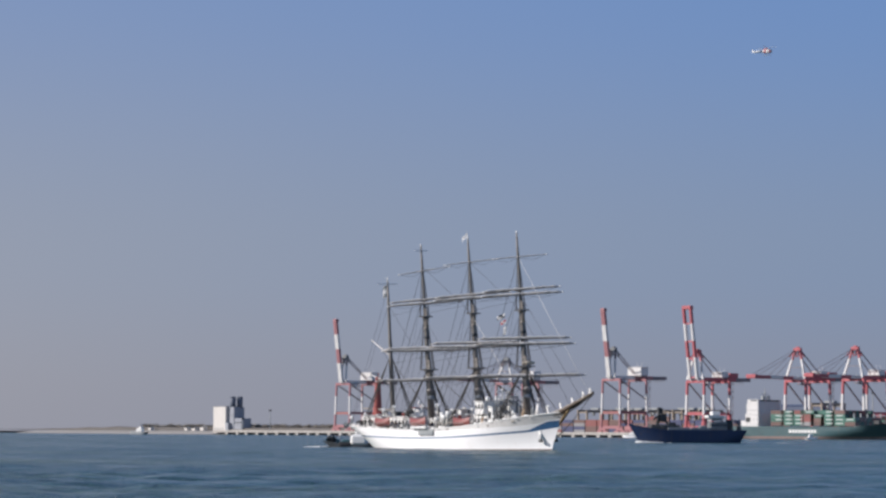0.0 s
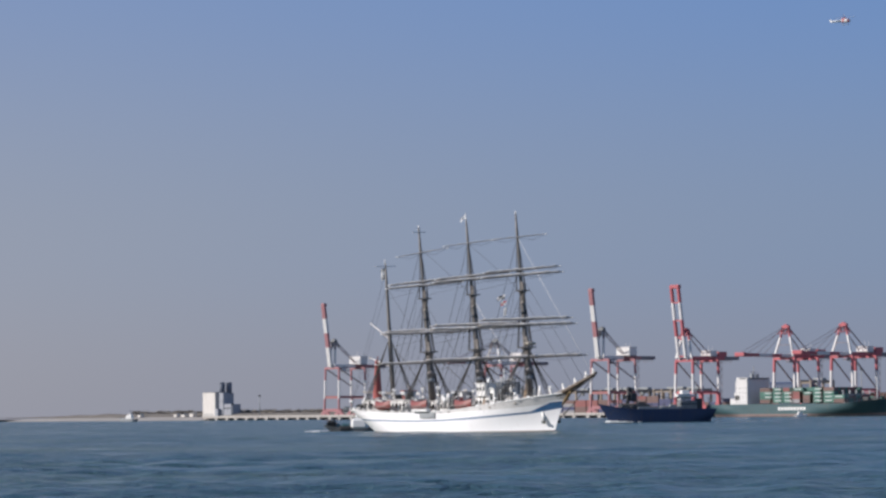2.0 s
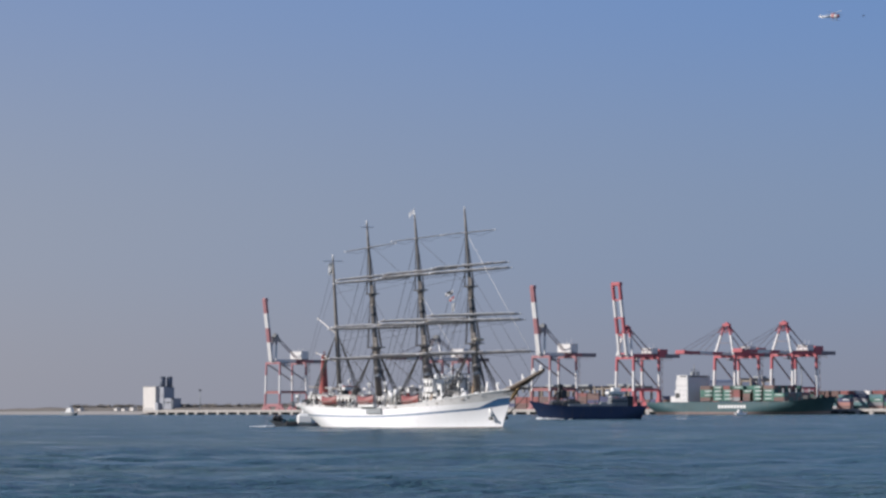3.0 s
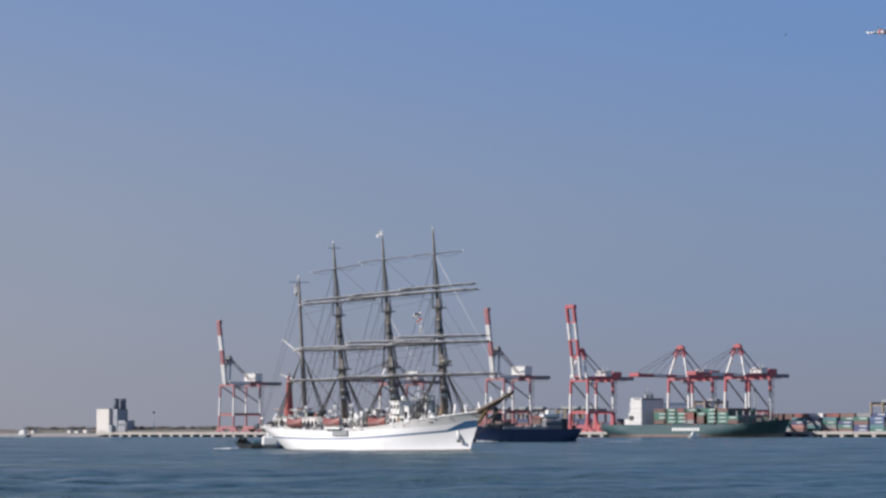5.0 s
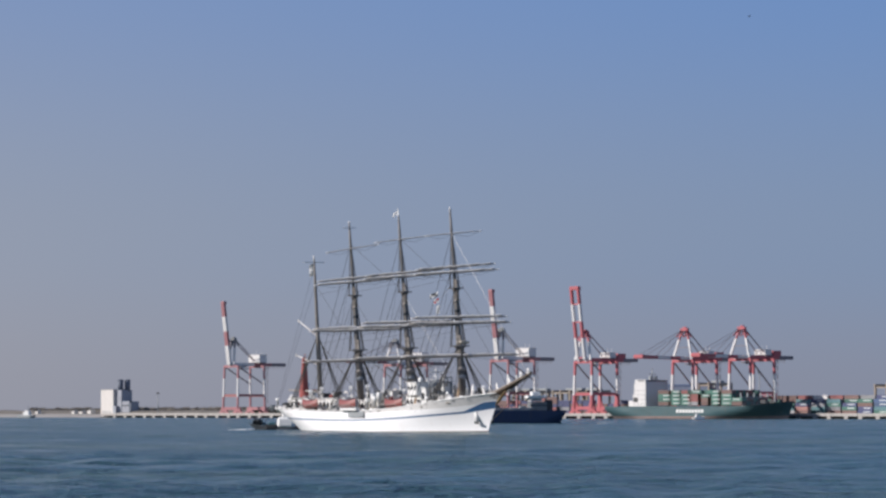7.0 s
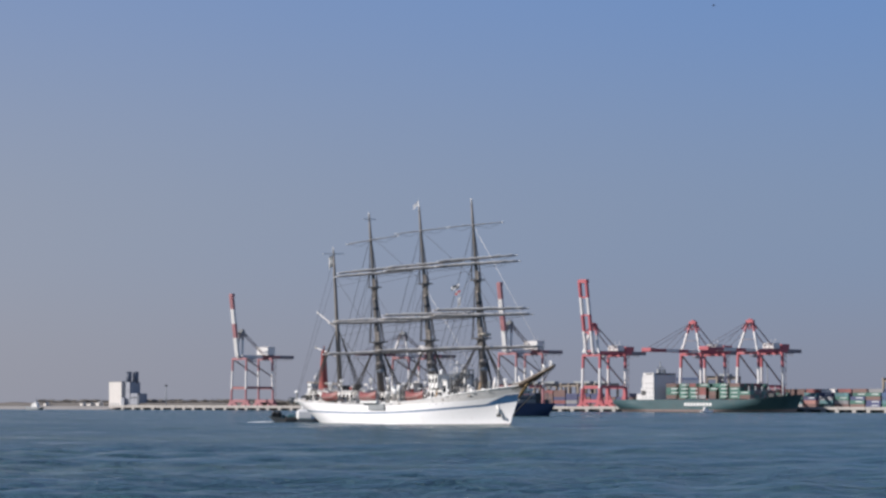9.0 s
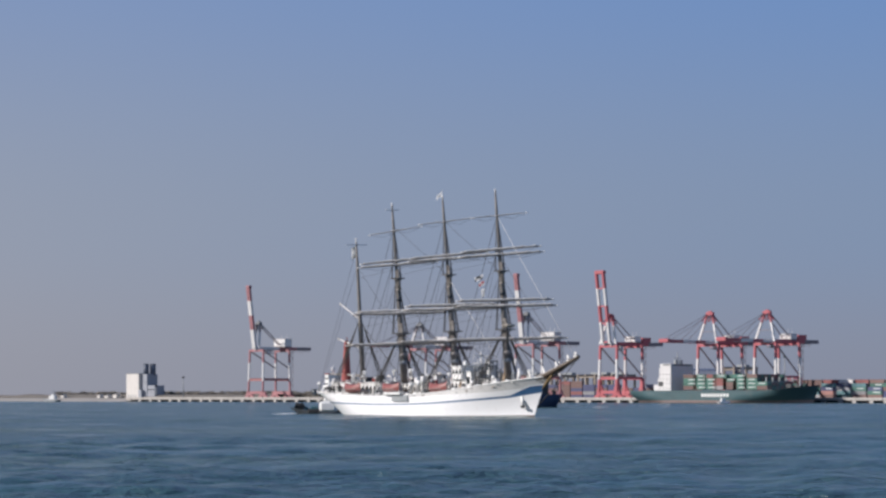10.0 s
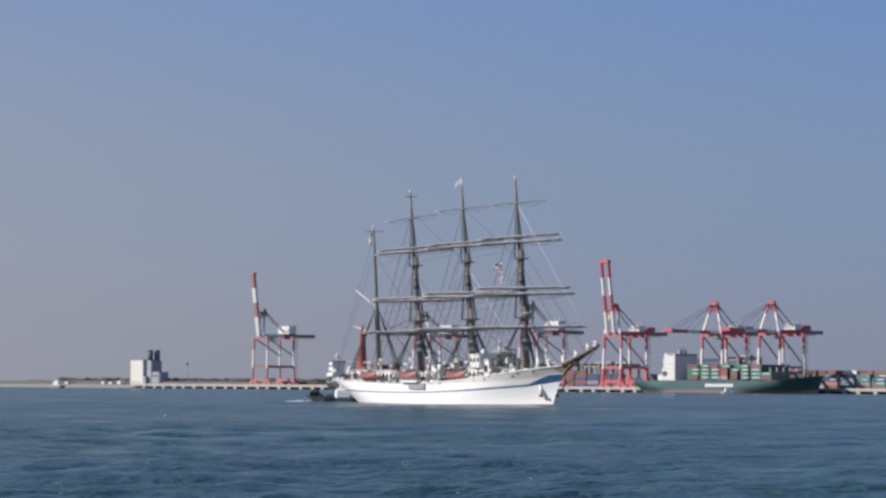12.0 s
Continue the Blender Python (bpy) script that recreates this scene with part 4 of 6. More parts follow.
                for s in (-1, 1):
                    tube(bm, [p + Vector((0.2, s * wd * 0.6, 0.1)), p + Vector((0.1, s * 0.3, -2.0))], 0.08, n=5)
                part("top_platform", bm, MAST_BUFF, mast)
            brace = radians(-33)
            for k, (z, long, cant, bulk) in enumerate(levels):
                if key == "main":
                    z, cant = z - (0.1, 0.35, 0.0, 0.45, 0.1, 0.0)[k], cant + (1.6, 0.5, 0.3, 0.4, 0.3, 0.3)[k]
                if key == "mizzen":
                    z, cant = z - (1.0, 0.6, 0.35, 1.1, 0.4, 0.3)[k], cant + (4.0, 1.0, 0.8, 0.5, 0.4, 0.5)[k]
                p = on_mast(key, z) + Vector((0.75, 0, 0))
                yard = tagged(new("yard"), "pale buff yard with a furled sail")
                yard.parent = mast
                turn = brace + radians((-5, -3, -3, 0, 0, 1)[k])
                yard.matrix_basis = Matrix.Translation(p) @ Matrix.Rotation(turn, 4, "Z") @ Matrix.Rotation(radians(cant), 4, "X")
                h = long / 2
                bm = bmnew()
                r = (0.06 + 0.0095 * long) * (0.55 if k == 0 else 1)
                tube(bm, [(0, -h, 0), (0, -h * 0.9, 0), (0, -h * 0.4, 0), (0, h * 0.4, 0), (0, h * 0.9, 0), (0, h, 0)], [r * 0.45, r * 0.6, r, r, r * 0.6, r * 0.45], n=8)
                part("spar", bm, YARD_BUFF, yard)
                rng = random.Random(k + 17 * len(key))
                bm = bmnew()
                pts, rad = [], []
                for j in range(33):
                    s = -0.93 + 1.86 * j / 32
                    swell = 1 - 0.45 * abs(s)
                    pts.append((0.12 + rng.uniform(-0.06, 0.06), s * h, r * 0.85 + rng.uniform(-0.05, 0.08)))
                    rad.append(0.74 * bulk * swell * rng.uniform(0.68, 1.12) * (0.7 if j % 4 == 0 else 1))
                tube(bm, pts, rad, n=7)
                part("furled_sail", bm, SAIL_CLOTH, yard, "off-white furled sail lashed along the yard")
                for s in (-1, 1):
                    bm = bmnew()
                    blob(bm, (0, s * (h + 0.05), 0), (0.16, 0.28, 0.16), seg=6)
                    part("yard_tip", bm, HOUSE_WHITE, yard, "white yard tip")
                # foot rope and lifts
                bm = bmnew()
                for s in (-1, 1):
                    tube(bm, [(0.1, 0, -0.2), (0.1, s * h * 0.5, -0.9), (0.1, s * h * 0.95, -0.1)], 0.03, n=4)
                part("foot_rope", bm, TARRED, yard)
    # halyards and clew lines gathered at the pin rails
    for key, drift in (("fore", 0.4), ("main", 0.2), ("mizzen", 0.3)):
        x0 = masts[key][0]
        for side, r0 in ((1, 0.21), (-1, 0.09)):
            for j in range(3 if side > 0 else 1):
                bm = bmnew()
                a, b = on_mast(key, 15.4 - 1.2 * j) + Vector((0.3, side * 0.5, 0)), Vector((x0 + drift - 0.5 * j, side * (2.4 + 0.45 * j), 5.4))
                tube(bm, [a, a.lerp(b, 0.35) + Vector((0, side * 0.1, -0.2)), a.lerp(b, 0.7) + Vector((0.1, 0, -0.2)), b], [r0 * 0.45, r0 * 0.8, r0, r0 * 0.85], n=6)
                part("halyard_fall", bm, SPLICE, top)
        for j, (z, tone) in enumerate(((13.0, YARD_BUFF), (11.4, GREY_STEEL), (19.6, YARD_BUFF), (25.0, DARK_STEEL), (27.0, YARD_BUFF))):
            bm = bmnew()
            p = on_mast(key, z)
            rr = 0.86 if z < 16 else 0.58
            tube(bm, [p + Vector((0, 0, -0.4)), p + Vector((0.05, 0, -0.2)), p + Vector((0.05, 0, 0.25)), p + Vector((0, 0, 0.4))], [rr * 0.85, rr, rr * 1.03, rr * 0.8], n=9)
            part("mast_band", bm, tone, top)
    bm = bmnew()
    p = on_mast("fore", 18.5)
    for dx, dy, sz in ((0.9, 0.1, 0.42), (0.9, 0.8, 0.5), (0.8, 1.5, 0.34), (0.6, -0.6, 0.26)):
        blob(bm, p + Vector((dx, dy, 0.1 * sz)), (sz, sz * 1.3, sz * 0.85), rough=0.4, seg=9)
    part("stowed_canvas", bm, CANVAS_TAN, top, "pale canvas stowed on the fore top")
    # jigger: gaffs and the red-covered spanker
    for z0, z1, x1, lab in ((21.2, 24.9, -67.2, "upper gaff"), (14.8, 17.1, -68.4, "lower gaff")):
        p = on_mast("jigger", z0)
        bm = bmnew()
        q = Vector((x1, 0.0, z1))
        tube(bm, [p, p.lerp(q, 0.6), q], [0.2, 0.15, 0.08], n=7)
        blob(bm, q, (0.35, 0.2, 0.3), seg=7)
        part("gaff", bm, SAIL_CLOTH, top, "pale " + lab)
    bm = bmnew()
    pts = [(-64.9, 0, 5.6), (-65.0, 0, 8.5), (-64.9, 0.05, 11), (-64.7, 0, 13.5), (-64.5, 0.05, 16.0), (-64.3, 0, 17.3)]
    tube(bm, pts, [1.15, 1.05, 0.85, 0.72, 0.55, 0.25], n=12)
    for i in range(7):
        blob(bm, (-64.9 + 0.08 * i, -0.3, 7 + 1.35 * i), (0.85 - 0.07 * i, 0.75 - 0.05 * i, 1.5), rough=0.25, seg=10)
    part("spanker_cover", bm, COVER_RED, top, "tall red canvas cover over the furled spanker")
    bm = bmnew()
    tube(bm, [on_mast("jigger", 8.8), (-72.5, 0, 9.3)], [0.28, 0.18], n=8)
    part("spanker_boom", bm, YARD_BUFF, top)

    # ---- rigging
    def line(name, points, r=0.055):
        bm = bmnew()
        tube(bm, points, r, n=4)
        part(name, bm, TARRED, top)

    for key, (x0, x1, zt) in masts.items():
        square = key != "jigger"
        for side in (-1, 1):
            for j in range(5):
                foot_x = x0 - 0.3 - j * 0.75
                u = (foot_x - STERN_D) / (STEM_D - STERN_D)
                p = hull_point(u, 1.0, side)
                p = Vector((foot_x, p.y, rail_height(foot_x) + 0.1))
                line("shroud", [p, on_mast(key, 17.4 if square else 20.5) + Vector((0, side * 0.5, 0))], 0.07)
            bm = bmnew()
            for z in [8 + 0.95 * i for i in range(10)]:
                k = (z - 5.5) / 12
                tube(bm, [(x0 - 0.3 - k * 0.9, side * (6.3 - 5.7 * k), z), (x0 - 4.05 + k * 2.6, side * (6.3 - 5.7 * k), z)], 0.018, n=3)
            tagged(part("ratline", bm, TARRED, top), kind="stuff")
            if square:
                for j in range(4):
                    line("topmast_shroud", [on_mast(key, 17.8) + Vector((-0.3 * j, side * 1.7, 0)), on_mast(key, 29.2) + Vector((0, side * 0.4, 0))], 0.045)
                for j in range(3):
                    line("topgallant_shroud", [on_mast(key, 29.7) + Vector((-0.2 * j, side * 1.1, 0)), on_mast(key, zt - 5) + Vector((0, side * 0.15, 0))], 0.04)
            for j, z in enumerate((29.5, 35, 41) if square else (33, 37)):
                foot_x = x0 - 9.5 - j * 1.3
                u = (foot_x - STERN_D) / (STEM_D - STERN_D)
                q = hull_point(max(u, 0.03), 1.0, side)
                line("backstay", [(foot_x, q.y, q.z), on_mast(key, z)], 0.05 if square else 0.03)
    stays = [((32.9, 0, 11.7), "fore", 41.0), ((29.6, 0, 10.7), "fore", 33.0), ((25.0, 0, 9.4), "fore", 29.0), ((20.0, 0, 8.0), "fore", 18.0),
             ((5.6, 0, 9.0), "main", 29.0), ((6.0, 0, 8.6), "main", 18.0), ((3.9, 0, 29.8), "main", 41.0), ((-16.0, 0, 8.5), "mizzen", 29.0),
             ((-15.5, 0, 8.0), "mizzen", 18.0), ((-17.8, 0, 29.8), "mizzen", 41.0), ((-38.5, 0, 8.0), "jigger", 20.5), ((-40.0, 0, 18.0), "jigger", 33.0)]
    for i, (p, key, z) in enumerate(stays):
        bm = bmnew()
        pale = i in (0, 4)
        tube(bm, [p, on_mast(key, z)], 0.030 if pale else 0.035 if z >= 29 else 0.065, n=6)
        part("stay", bm, JIB_WHITE if pale else TARRED, top, "pale furled staysail on its stay" if pale else "")
    # braces and running gear between masts
    bm = bmnew()
    names = list(masts)
    for i in range(3):
        for z, wd in ((16.6, 11), (22.5, 10), (33.4, 8)):
            for side in (-1, 1):
                tip = on_mast(names[i], z) + Matrix.Rotation(radians(-33), 3, "Z") @ Vector((0.7, side * wd, 0))
                tube(bm, [tip, on_mast(names[i + 1], z - 3.0) + Vector((0, side * 0.4, 0))], 0.03, n=3)
        for k in range(8):
            z = 12 + 3.2 * k
            p = on_mast(names[i], z) + Vector((0.2, (-1) ** k * 0.6, 0))
            tube(bm, [p, (p.x - 2.2 - 0.3 * k, (-1) ** k * 4.5, 6.5)], 0.03, n=3)
    tagged(part("running_rigging", bm, TARRED, top), kind="stuff")

    # ---- flags
    def flag(p, wide, high, mats, label, wave, droop=0.35):
        bm = bmnew()
        rows = []
        for j in range(9):
            s = j / 8
            rows.append([Vector(p) + Vector((-s * wide * 0.82, -s * wide * 0.45 + 0.16 * math.sin(6 * s + wave), -k * high - droop * s * wide)) for k in (0, 0.5, 1.0)])
        loft(bm, rows, close=False, pick=lambda i, k: 1 if len(mats) > 1 and (i // 3 + k) % 2 else 0)
        bmesh.ops.solidify(bm, geom=bm.faces[:], thickness=0.02)
        part("flag", bm, mats, top, label)

    flag(on_mast("main", 47.5), 1.5, 0.9, [FLAG_WHITE], "white flag at the main truck", 0.5, 0.9)
    flag(on_mast("jigger", 37.6), 1.6, 2.6, [FLAG_WHITE], "white flag on the jigger mast", 1.5)
    flag((-2.8, 0, 29.3), 2.0, 0.9, [FLAG_WHITE, DARK_STEEL], "black and white signal flag", 0.2)
    flag((-2.6, 0, 27.9), 1.3, 0.8, [FLAG_RED, FLAG_WHITE], "red and white signal flag", 1.2)
    flag((-2.4, 0, 26.4), 0.8, 1.6, [FLAG_WHITE], "white signal flag", 2.2)
    bm = bmnew()
    tube(bm, [on_mast("fore", 31), (-2.6, 0, 27.5), (-5, -2, 8)], 0.03, n=4)
    part("halyard", bm, ROPE, top)

    # ---- deckhouses
    def house(x, y, long, wide, z0, tall, label="", bays=0, mat=HOUSE_WHITE):
        h = new("deckhouse")
        h.parent = top
        tagged(h, label or "white steel deckhouse")
        bm = bmnew()
        box(bm, (x, y, z0 + tall / 2), (long, wide, tall), bevel=0.12)
        box(bm, (x, y, z0 + tall + 0.06), (long + 0.5, wide + 0.5, 0.14))
        part("wall_block", bm, mat, h)
        for j in range(bays):
            bm = bmnew()
            box(bm, (x - long / 2 + long * (j + 0.5) / bays, y - wide / 2 - 0.01, z0 + tall * 0.6), (long / bays * 0.5, 0.08, tall * 0.32))
            part("window", bm, GLASS, h)
        return h

    house(-66.6, 0.5, 4, 4.4, 4.6, 3.0, "white after deckhouse", 2)
    house(-59.5, 0, 9, 8.0, 4.4, 2.9, "white poop deckhouse", 5)
    house(-46.5, 0, 11, 8.0, 4.1, 3.2, "long white midship deckhouse", 6)
    house(-26.0, 0, 10, 7.5, 4.1, 2.8, "white main deckhouse", 5)
    house(-20.0, -1.5, 2.0, 1.8, 4.2, 4.6, "white ventilation trunk house", 1)
    house(-5.4, 0, 6.4, 9.5, 4.8, 2.9, "white chart house", 4)
    house(-4.6, -1.2, 4.0, 8.6, 7.8, 2.7, "white navigating bridge with dark windows", 3)
    house(-1.6, -3.4, 2.0, 2.2, 5.0, 4.4, "narrow white companion house", 1)
    house(2.5, 0, 6.0, 6.0, 5.2, 2.6, "white fore deckhouse", 3)
    for y, r in ((-3.2, 0.5), (2.6, 0.55)):
        bm = bmnew()
        blob(bm, (-5.0, y, 11.1), (r, r, r * 1.1))
        tube(bm, [(-5.0, y, 10.4), (-5.0, y, 10.9)], 0.2, n=6)
        part("radar_dome", bm, HOUSE_WHITE, top, "white radar dome over the bridge")
    bm = bmnew()
    tube(bm, [(-4.2, 0, 10.6), (-4.2, 0, 13.4)], [0.25, 0.12], n=6)
    beam(bm, (-4.2, -1.4, 12.6), (-4.2, 1.4, 12.6), 0.22)
    part("radar_mast", bm, HOUSE_WHITE, top)
    # skylights, lockers and fire gear on the house tops and along the deck
    rng = random.Random(31)
    for i in range(34):
        x = -66 + i * 1.78 + rng.uniform(-0.4, 0.4)
        if -10.5 < x < -3.0:
            continue
        on_house = -52 < x < -41 or -64 < x < -55 or -31 < x < -21
        z0 = 7.2 if on_house else rail_height(x) - 0.5
        y = rng.uniform(-3.6, 2.5) if on_house else -rng.uniform(3.5, 5.2)
        tall = rng.uniform(1.0, 2.3)
        bm = bmnew()
        kind = i % 4
        if kind == 0:
            box(bm, (x, y, z0 + tall / 2), (rng.uniform(1.0, 2.2), 1.6, tall), bevel=0.15)
            box(bm, (x, y, z0 + tall + 0.1), (rng.uniform(1.2, 2.0), 1.9, 0.15))
            part("skylight", bm, DARK_STEEL, top, "dark deck skylight")
        elif kind == 1:
            tube(bm, [(x, y, z0), (x, y, z0 + tall), (x + 0.4, y - 0.2, z0 + tall + 0.5)], [0.3, 0.28, 0.45], n=8)
            part("ventilator", bm, HOUSE_WHITE, top)
        elif kind == 2:
            box(bm, (x, y, z0 + tall * 0.4), (1.2, 1.0, tall * 0.8), bevel=0.12)
            part("deck_locker", bm, GREY_STEEL if i % 3 else COVER_RED, top)
        else:
            tube(bm, [(x - 0.9, y, z0), (x - 0.8, y, z0 + tall * 1.2), (x + 0.8, y, z0 + tall * 1.2), (x + 0.9, y, z0)], 0.12, n=6)
            blob(bm, (x, y, z0 + tall * 1.15), (0.75, 0.3, 0.28), rough=0.3, seg=8)
            part("hammock_rack", bm, SAIL_CLOTH, top)
    # signal deck: grey lattice stand forward of the bridge
    for x, y, tall in ((-0.4, -1.6, 5.4), (1.0, -3.2, 4.6), (2.6, -1.4, 5.8), (4.4, -2.6, 4.6)):
        z0 = rail_height(x) - 0.5
        stand = tagged(new("signal_stand"), "grey steel signal stand")
        stand.parent, stand.matrix_basis = top, pose(x, y, z0)
        post = None
        for dx in (-0.8, 0.8):
            for dy in (-0.8, 0.8):
                if post:
                    again(post, pose(dx, dy, 0), stand)
                    continue
                bm = bmnew()
                beam(bm, (0, 0, 0), (0, 0, tall), 0.18)
                post = part("post", bm, STAND_GREY, stand, m=pose(dx, dy, 0))
        for z in (tall * 0.45, tall):
            bm = bmnew()
            box(bm, (0, 0, z), (2.0, 2.0, 0.16))
            part("platform", bm, STAND_GREY, stand)
        bm = bmnew()
        box(bm, (0, 0, tall * 0.7), (1.2, 1.3, 1.0), bevel=0.15)
        part("locker", bm, HOUSE_WHITE if x > 2 else STAND_GREY, stand)
        bm = bmnew()
        tube(bm, [(-0.9, -0.9, tall + 0.9), (0.9, -0.9, tall + 0.9), (0.9, 0.9, tall + 0.9), (-0.9, 0.9, tall + 0.9)], 0.05, n=4)
        for dx in (-0.9, 0.9):
            tube(bm, [(dx, -0.9, tall), (dx, -0.9, tall + 0.9)], 0.05, n=4)
        part("guard_rail", bm, HOUSE_WHITE, stand)
    # open bridge deck rails and gear forward of the bridge
    rng = random.Random(9)
    for i in range(14):
        x = -4.5 + i * 0.95
        y = rng.uniform(-4.5, 3.5)
        z0 = rail_height(x) - 0.6
        bm = bmnew()
        tall = rng.uniform(1.6, 3.6)
        if i % 3 == 0:
            tube(bm, [(x, y, z0), (x, y, z0 + tall)], [0.28, 0.24], n=8)
            blob(bm, (x + 0.25, y, z0 + tall), (0.5, 0.4, 0.42), seg=8)
            part("ventilator", bm, HOUSE_WHITE, top)
        elif i % 3 == 1:
            box(bm, (x, y, z0 + tall / 2), (1.0, 1.2, tall), bevel=0.15)
            part("gear_locker", bm, GREY_STEEL, top)
        else:
            tube(bm, [(x, y, z0), (x + 0.3, y, z0 + tall + 0.8)], 0.12, n=6)
            beam(bm, (x - 0.8, y, z0 + tall * 0.7), (x + 0.8, y, z0 + tall * 0.7), 0.2)
            part("winch_frame", bm, DARK_STEEL, top)
    for i, x in enumerate((-70, -66.2, -55.0, -52, -43, -40.5, -34.5, -30, -28.5, -23, -17.5, -13.5, 11.5)):
        z0 = rail_height(x) - 0.6
        y = -2.5 if i % 2 else 2.2
        bm = bmnew()
        tall = 3.0 + 1.6 * ((i * 5) % 4) / 3
        tube(bm, [(x, y, z0), (x, y, z0 + tall * 0.8), (x + 0.35, y - 0.2, z0 + tall)], [0.34, 0.30, 0.42], n=9)
        part("ventilator", bm, HOUSE_WHITE, top, "white cowl ventilator")
    for x in (12.8,):
        bm = bmnew()
        tube(bm, [(x, -1.2, 7.0), (x + 0.1, -1.0, 8.4), (x - 0.3, -0.8, 9.8)], [0.45, 0.4, 0.14], n=8)
        part("canvas_bundle", bm, JIB_WHITE, top, "white canvas bundle on the forecastle")
    # white trunk ventilators before the main mast
    for x, y, tall in ((-25.6, -4.8, 3.4), (-24.2, -4.2, 4.4), (-22.6, -4.6, 3.8), (-21.0, -4.4, 4.6), (-40.6, -4.6, 2.6), (-56.0, -4.4, 2.8)):
        bm = bmnew()
        z0 = rail_height(x) * 0.86 - 0.1
        tube(bm, [(x, y, z0), (x, y, z0 + tall * 0.7), (x, y, z0 + tall * 0.72), (x, y, z0 + tall)], [0.42, 0.40, 0.62, 0.55], n=10)
        box(bm, (x, y - 0.3, z0 + 0.5), (0.7, 0.5, 1.0), bevel=0.1)
        part("trunk_ventilator", bm, HOUSE_WHITE, top, "white mushroom ventilator")
    # lifeboats on davits
    for x in (-50.3, -32.6, -11.9):
        for side in (-1, 1):
            boat = tagged(new("lifeboat"), "orange-red lifeboat on white davits")
            boat.parent, boat.matrix_basis = top, pose(x, side * 6.0, 5.95)
            bm = bmnew()
            rings = []
            for i in range(11):
                s = -1 + 0.2 * i
                wd = 1.2 * max(0.02, 1 - abs(s) ** 2.6)
                rings.append([Vector((s * 3.7, wd * math.cos(a) * (1 if math.sin(a) > 0 else 0.95), 0.35 * s * s + math.sin(a) * (1.05 if math.sin(a) > 0 else 0.9))) for a in (2 * math.pi * k / 12 for k in range(12))])
            loft(bm, rings)
            part("shell", bm, LIFEBOAT_RED, boat)
            bm = bmnew()
            tube(bm, [(-3.4, side * 1.16, 0.05), (0, side * 1.24, -0.02), (3.4, side * 1.16, 0.05)], 0.07, n=5)
            part("grab_line", bm, YARD_BUFF, boat)
            for dx in (-2.6, 2.6):
                bm = bmnew()
                tube(bm, [(dx, -side * 0.6, -2.0), (dx, -side * 1.5, 0.6), (dx, -side * 0.8, 1.9), (dx, side * 0.3, 1.8)], 0.16, n=6)
                part("davit", bm, HOUSE_WHITE, boat)
    # stowed gear between the houses and the rail: winches, reels, boxes, coiled hoses
    rng = random.Random(68)
    for i in range(44):
        x = -71 + i * 1.9 + rng.uniform(-0.7, 0.7)
        y = rng.choice((-5.3, -4.6, 4.4, 3.2)) + rng.uniform(-0.4, 0.4)
        if x > 4:
            y *= 0.6
        z0 = rail_height(x) * 0.86 - 0.1
        tall = rng.uniform(1.3, 3.1)
        bm = bmnew()
        if i % 4 == 0:
            for s in (-0.45, 0.45):
                tube(bm, [(x + s, y, z0 + tall * 0.6), (x + s * 1.3, y, z0 + tall * 0.6)], 0.6, n=10)
                beam(bm, (x + s, y, z0), (x + s, y, z0 + tall * 0.8), 0.16)
            tube(bm, [(x - 0.45, y, z0 + tall * 0.6), (x + 0.45, y, z0 + tall * 0.6)], 0.35, n=8)
            part("mooring_winch", bm, DARK_STEEL if i % 8 else GREY_STEEL, top)
        elif i % 4 == 1:
            box(bm, (x, y, z0 + tall / 2), (rng.uniform(0.7, 1.5), 0.9, tall), bevel=0.12)
            box(bm, (x, y, z0 + tall + 0.05), (1.2, 1.1, 0.12))
            part("deck_box", bm, HOUSE_WHITE, top)
        elif i % 4 == 2:
            tube(bm, [(x, y, z0), (x, y, z0 + tall), (x + 0.15, y - 0.3, z0 + tall + 0.35)], [0.26, 0.24, 0.40], n=8)
            part("cowl", bm, HOUSE_WHITE if i % 3 else COVER_RED, top)
        else:
            tube(bm, [(x, y, z0), (x, y, z0 + tall * 1.5)], [0.14, 0.08], n=6)
            beam(bm, (x - 0.6, y, z0 + tall), (x + 0.6, y, z0 + tall), 0.14)
            blob(bm, (x, y, z0 + tall * 0.55), (0.5, 0.35, tall * 0.4), rough=0.4, seg=8)
            part("coil_rack", bm, TEAK if i % 8 == 3 else DARK_STEEL, top)
    # liferaft canisters and bundles along the rail
    rng = random.Random(52)
    for i in range(30):
        x = -71 + i * 2.9 + rng.uniform(-0.8, 0.8)
        if any(abs(x - b) < 4.2 for b in (-50.3, -32.6, -11.9)):
            continue
        u = (x - STERN_D) / (STEM_D - STERN_D)
        p = hull_point(u, 1.0, -1)
        r = rng.uniform(0.25, 0.42)
        q = Vector((x, p.y + 0.7, rail_height(x) + r * 0.6))
        bm = bmnew()
        if i % 3:
            tube(bm, [q + Vector((-0.7, 0, 0)), q + Vector((-0.5, 0, 0)), q + Vector((0.5, 0, 0)), q + Vector((0.7, 0, 0))], [r * 0.6, r, r, r * 0.6], n=9)
            box(bm, q + Vector((0, 0, -r)), (0.9, 0.5, 0.5))
            part("liferaft", bm, HOUSE_WHITE, top, "white liferaft canister on the rail")
        else:
            blob(bm, q, (rng.uniform(0.5, 1.0), 0.45, r * 1.3), rough=0.5, seg=9)
            part("canvas_bundle", bm, SAIL_CLOTH, top)
    # accommodation ladder slung on the side
    bm = bmnew()
    box(bm, (-29.5, -7.15, 5.0), (7.5, 0.9, 0.5), bevel=0.1)
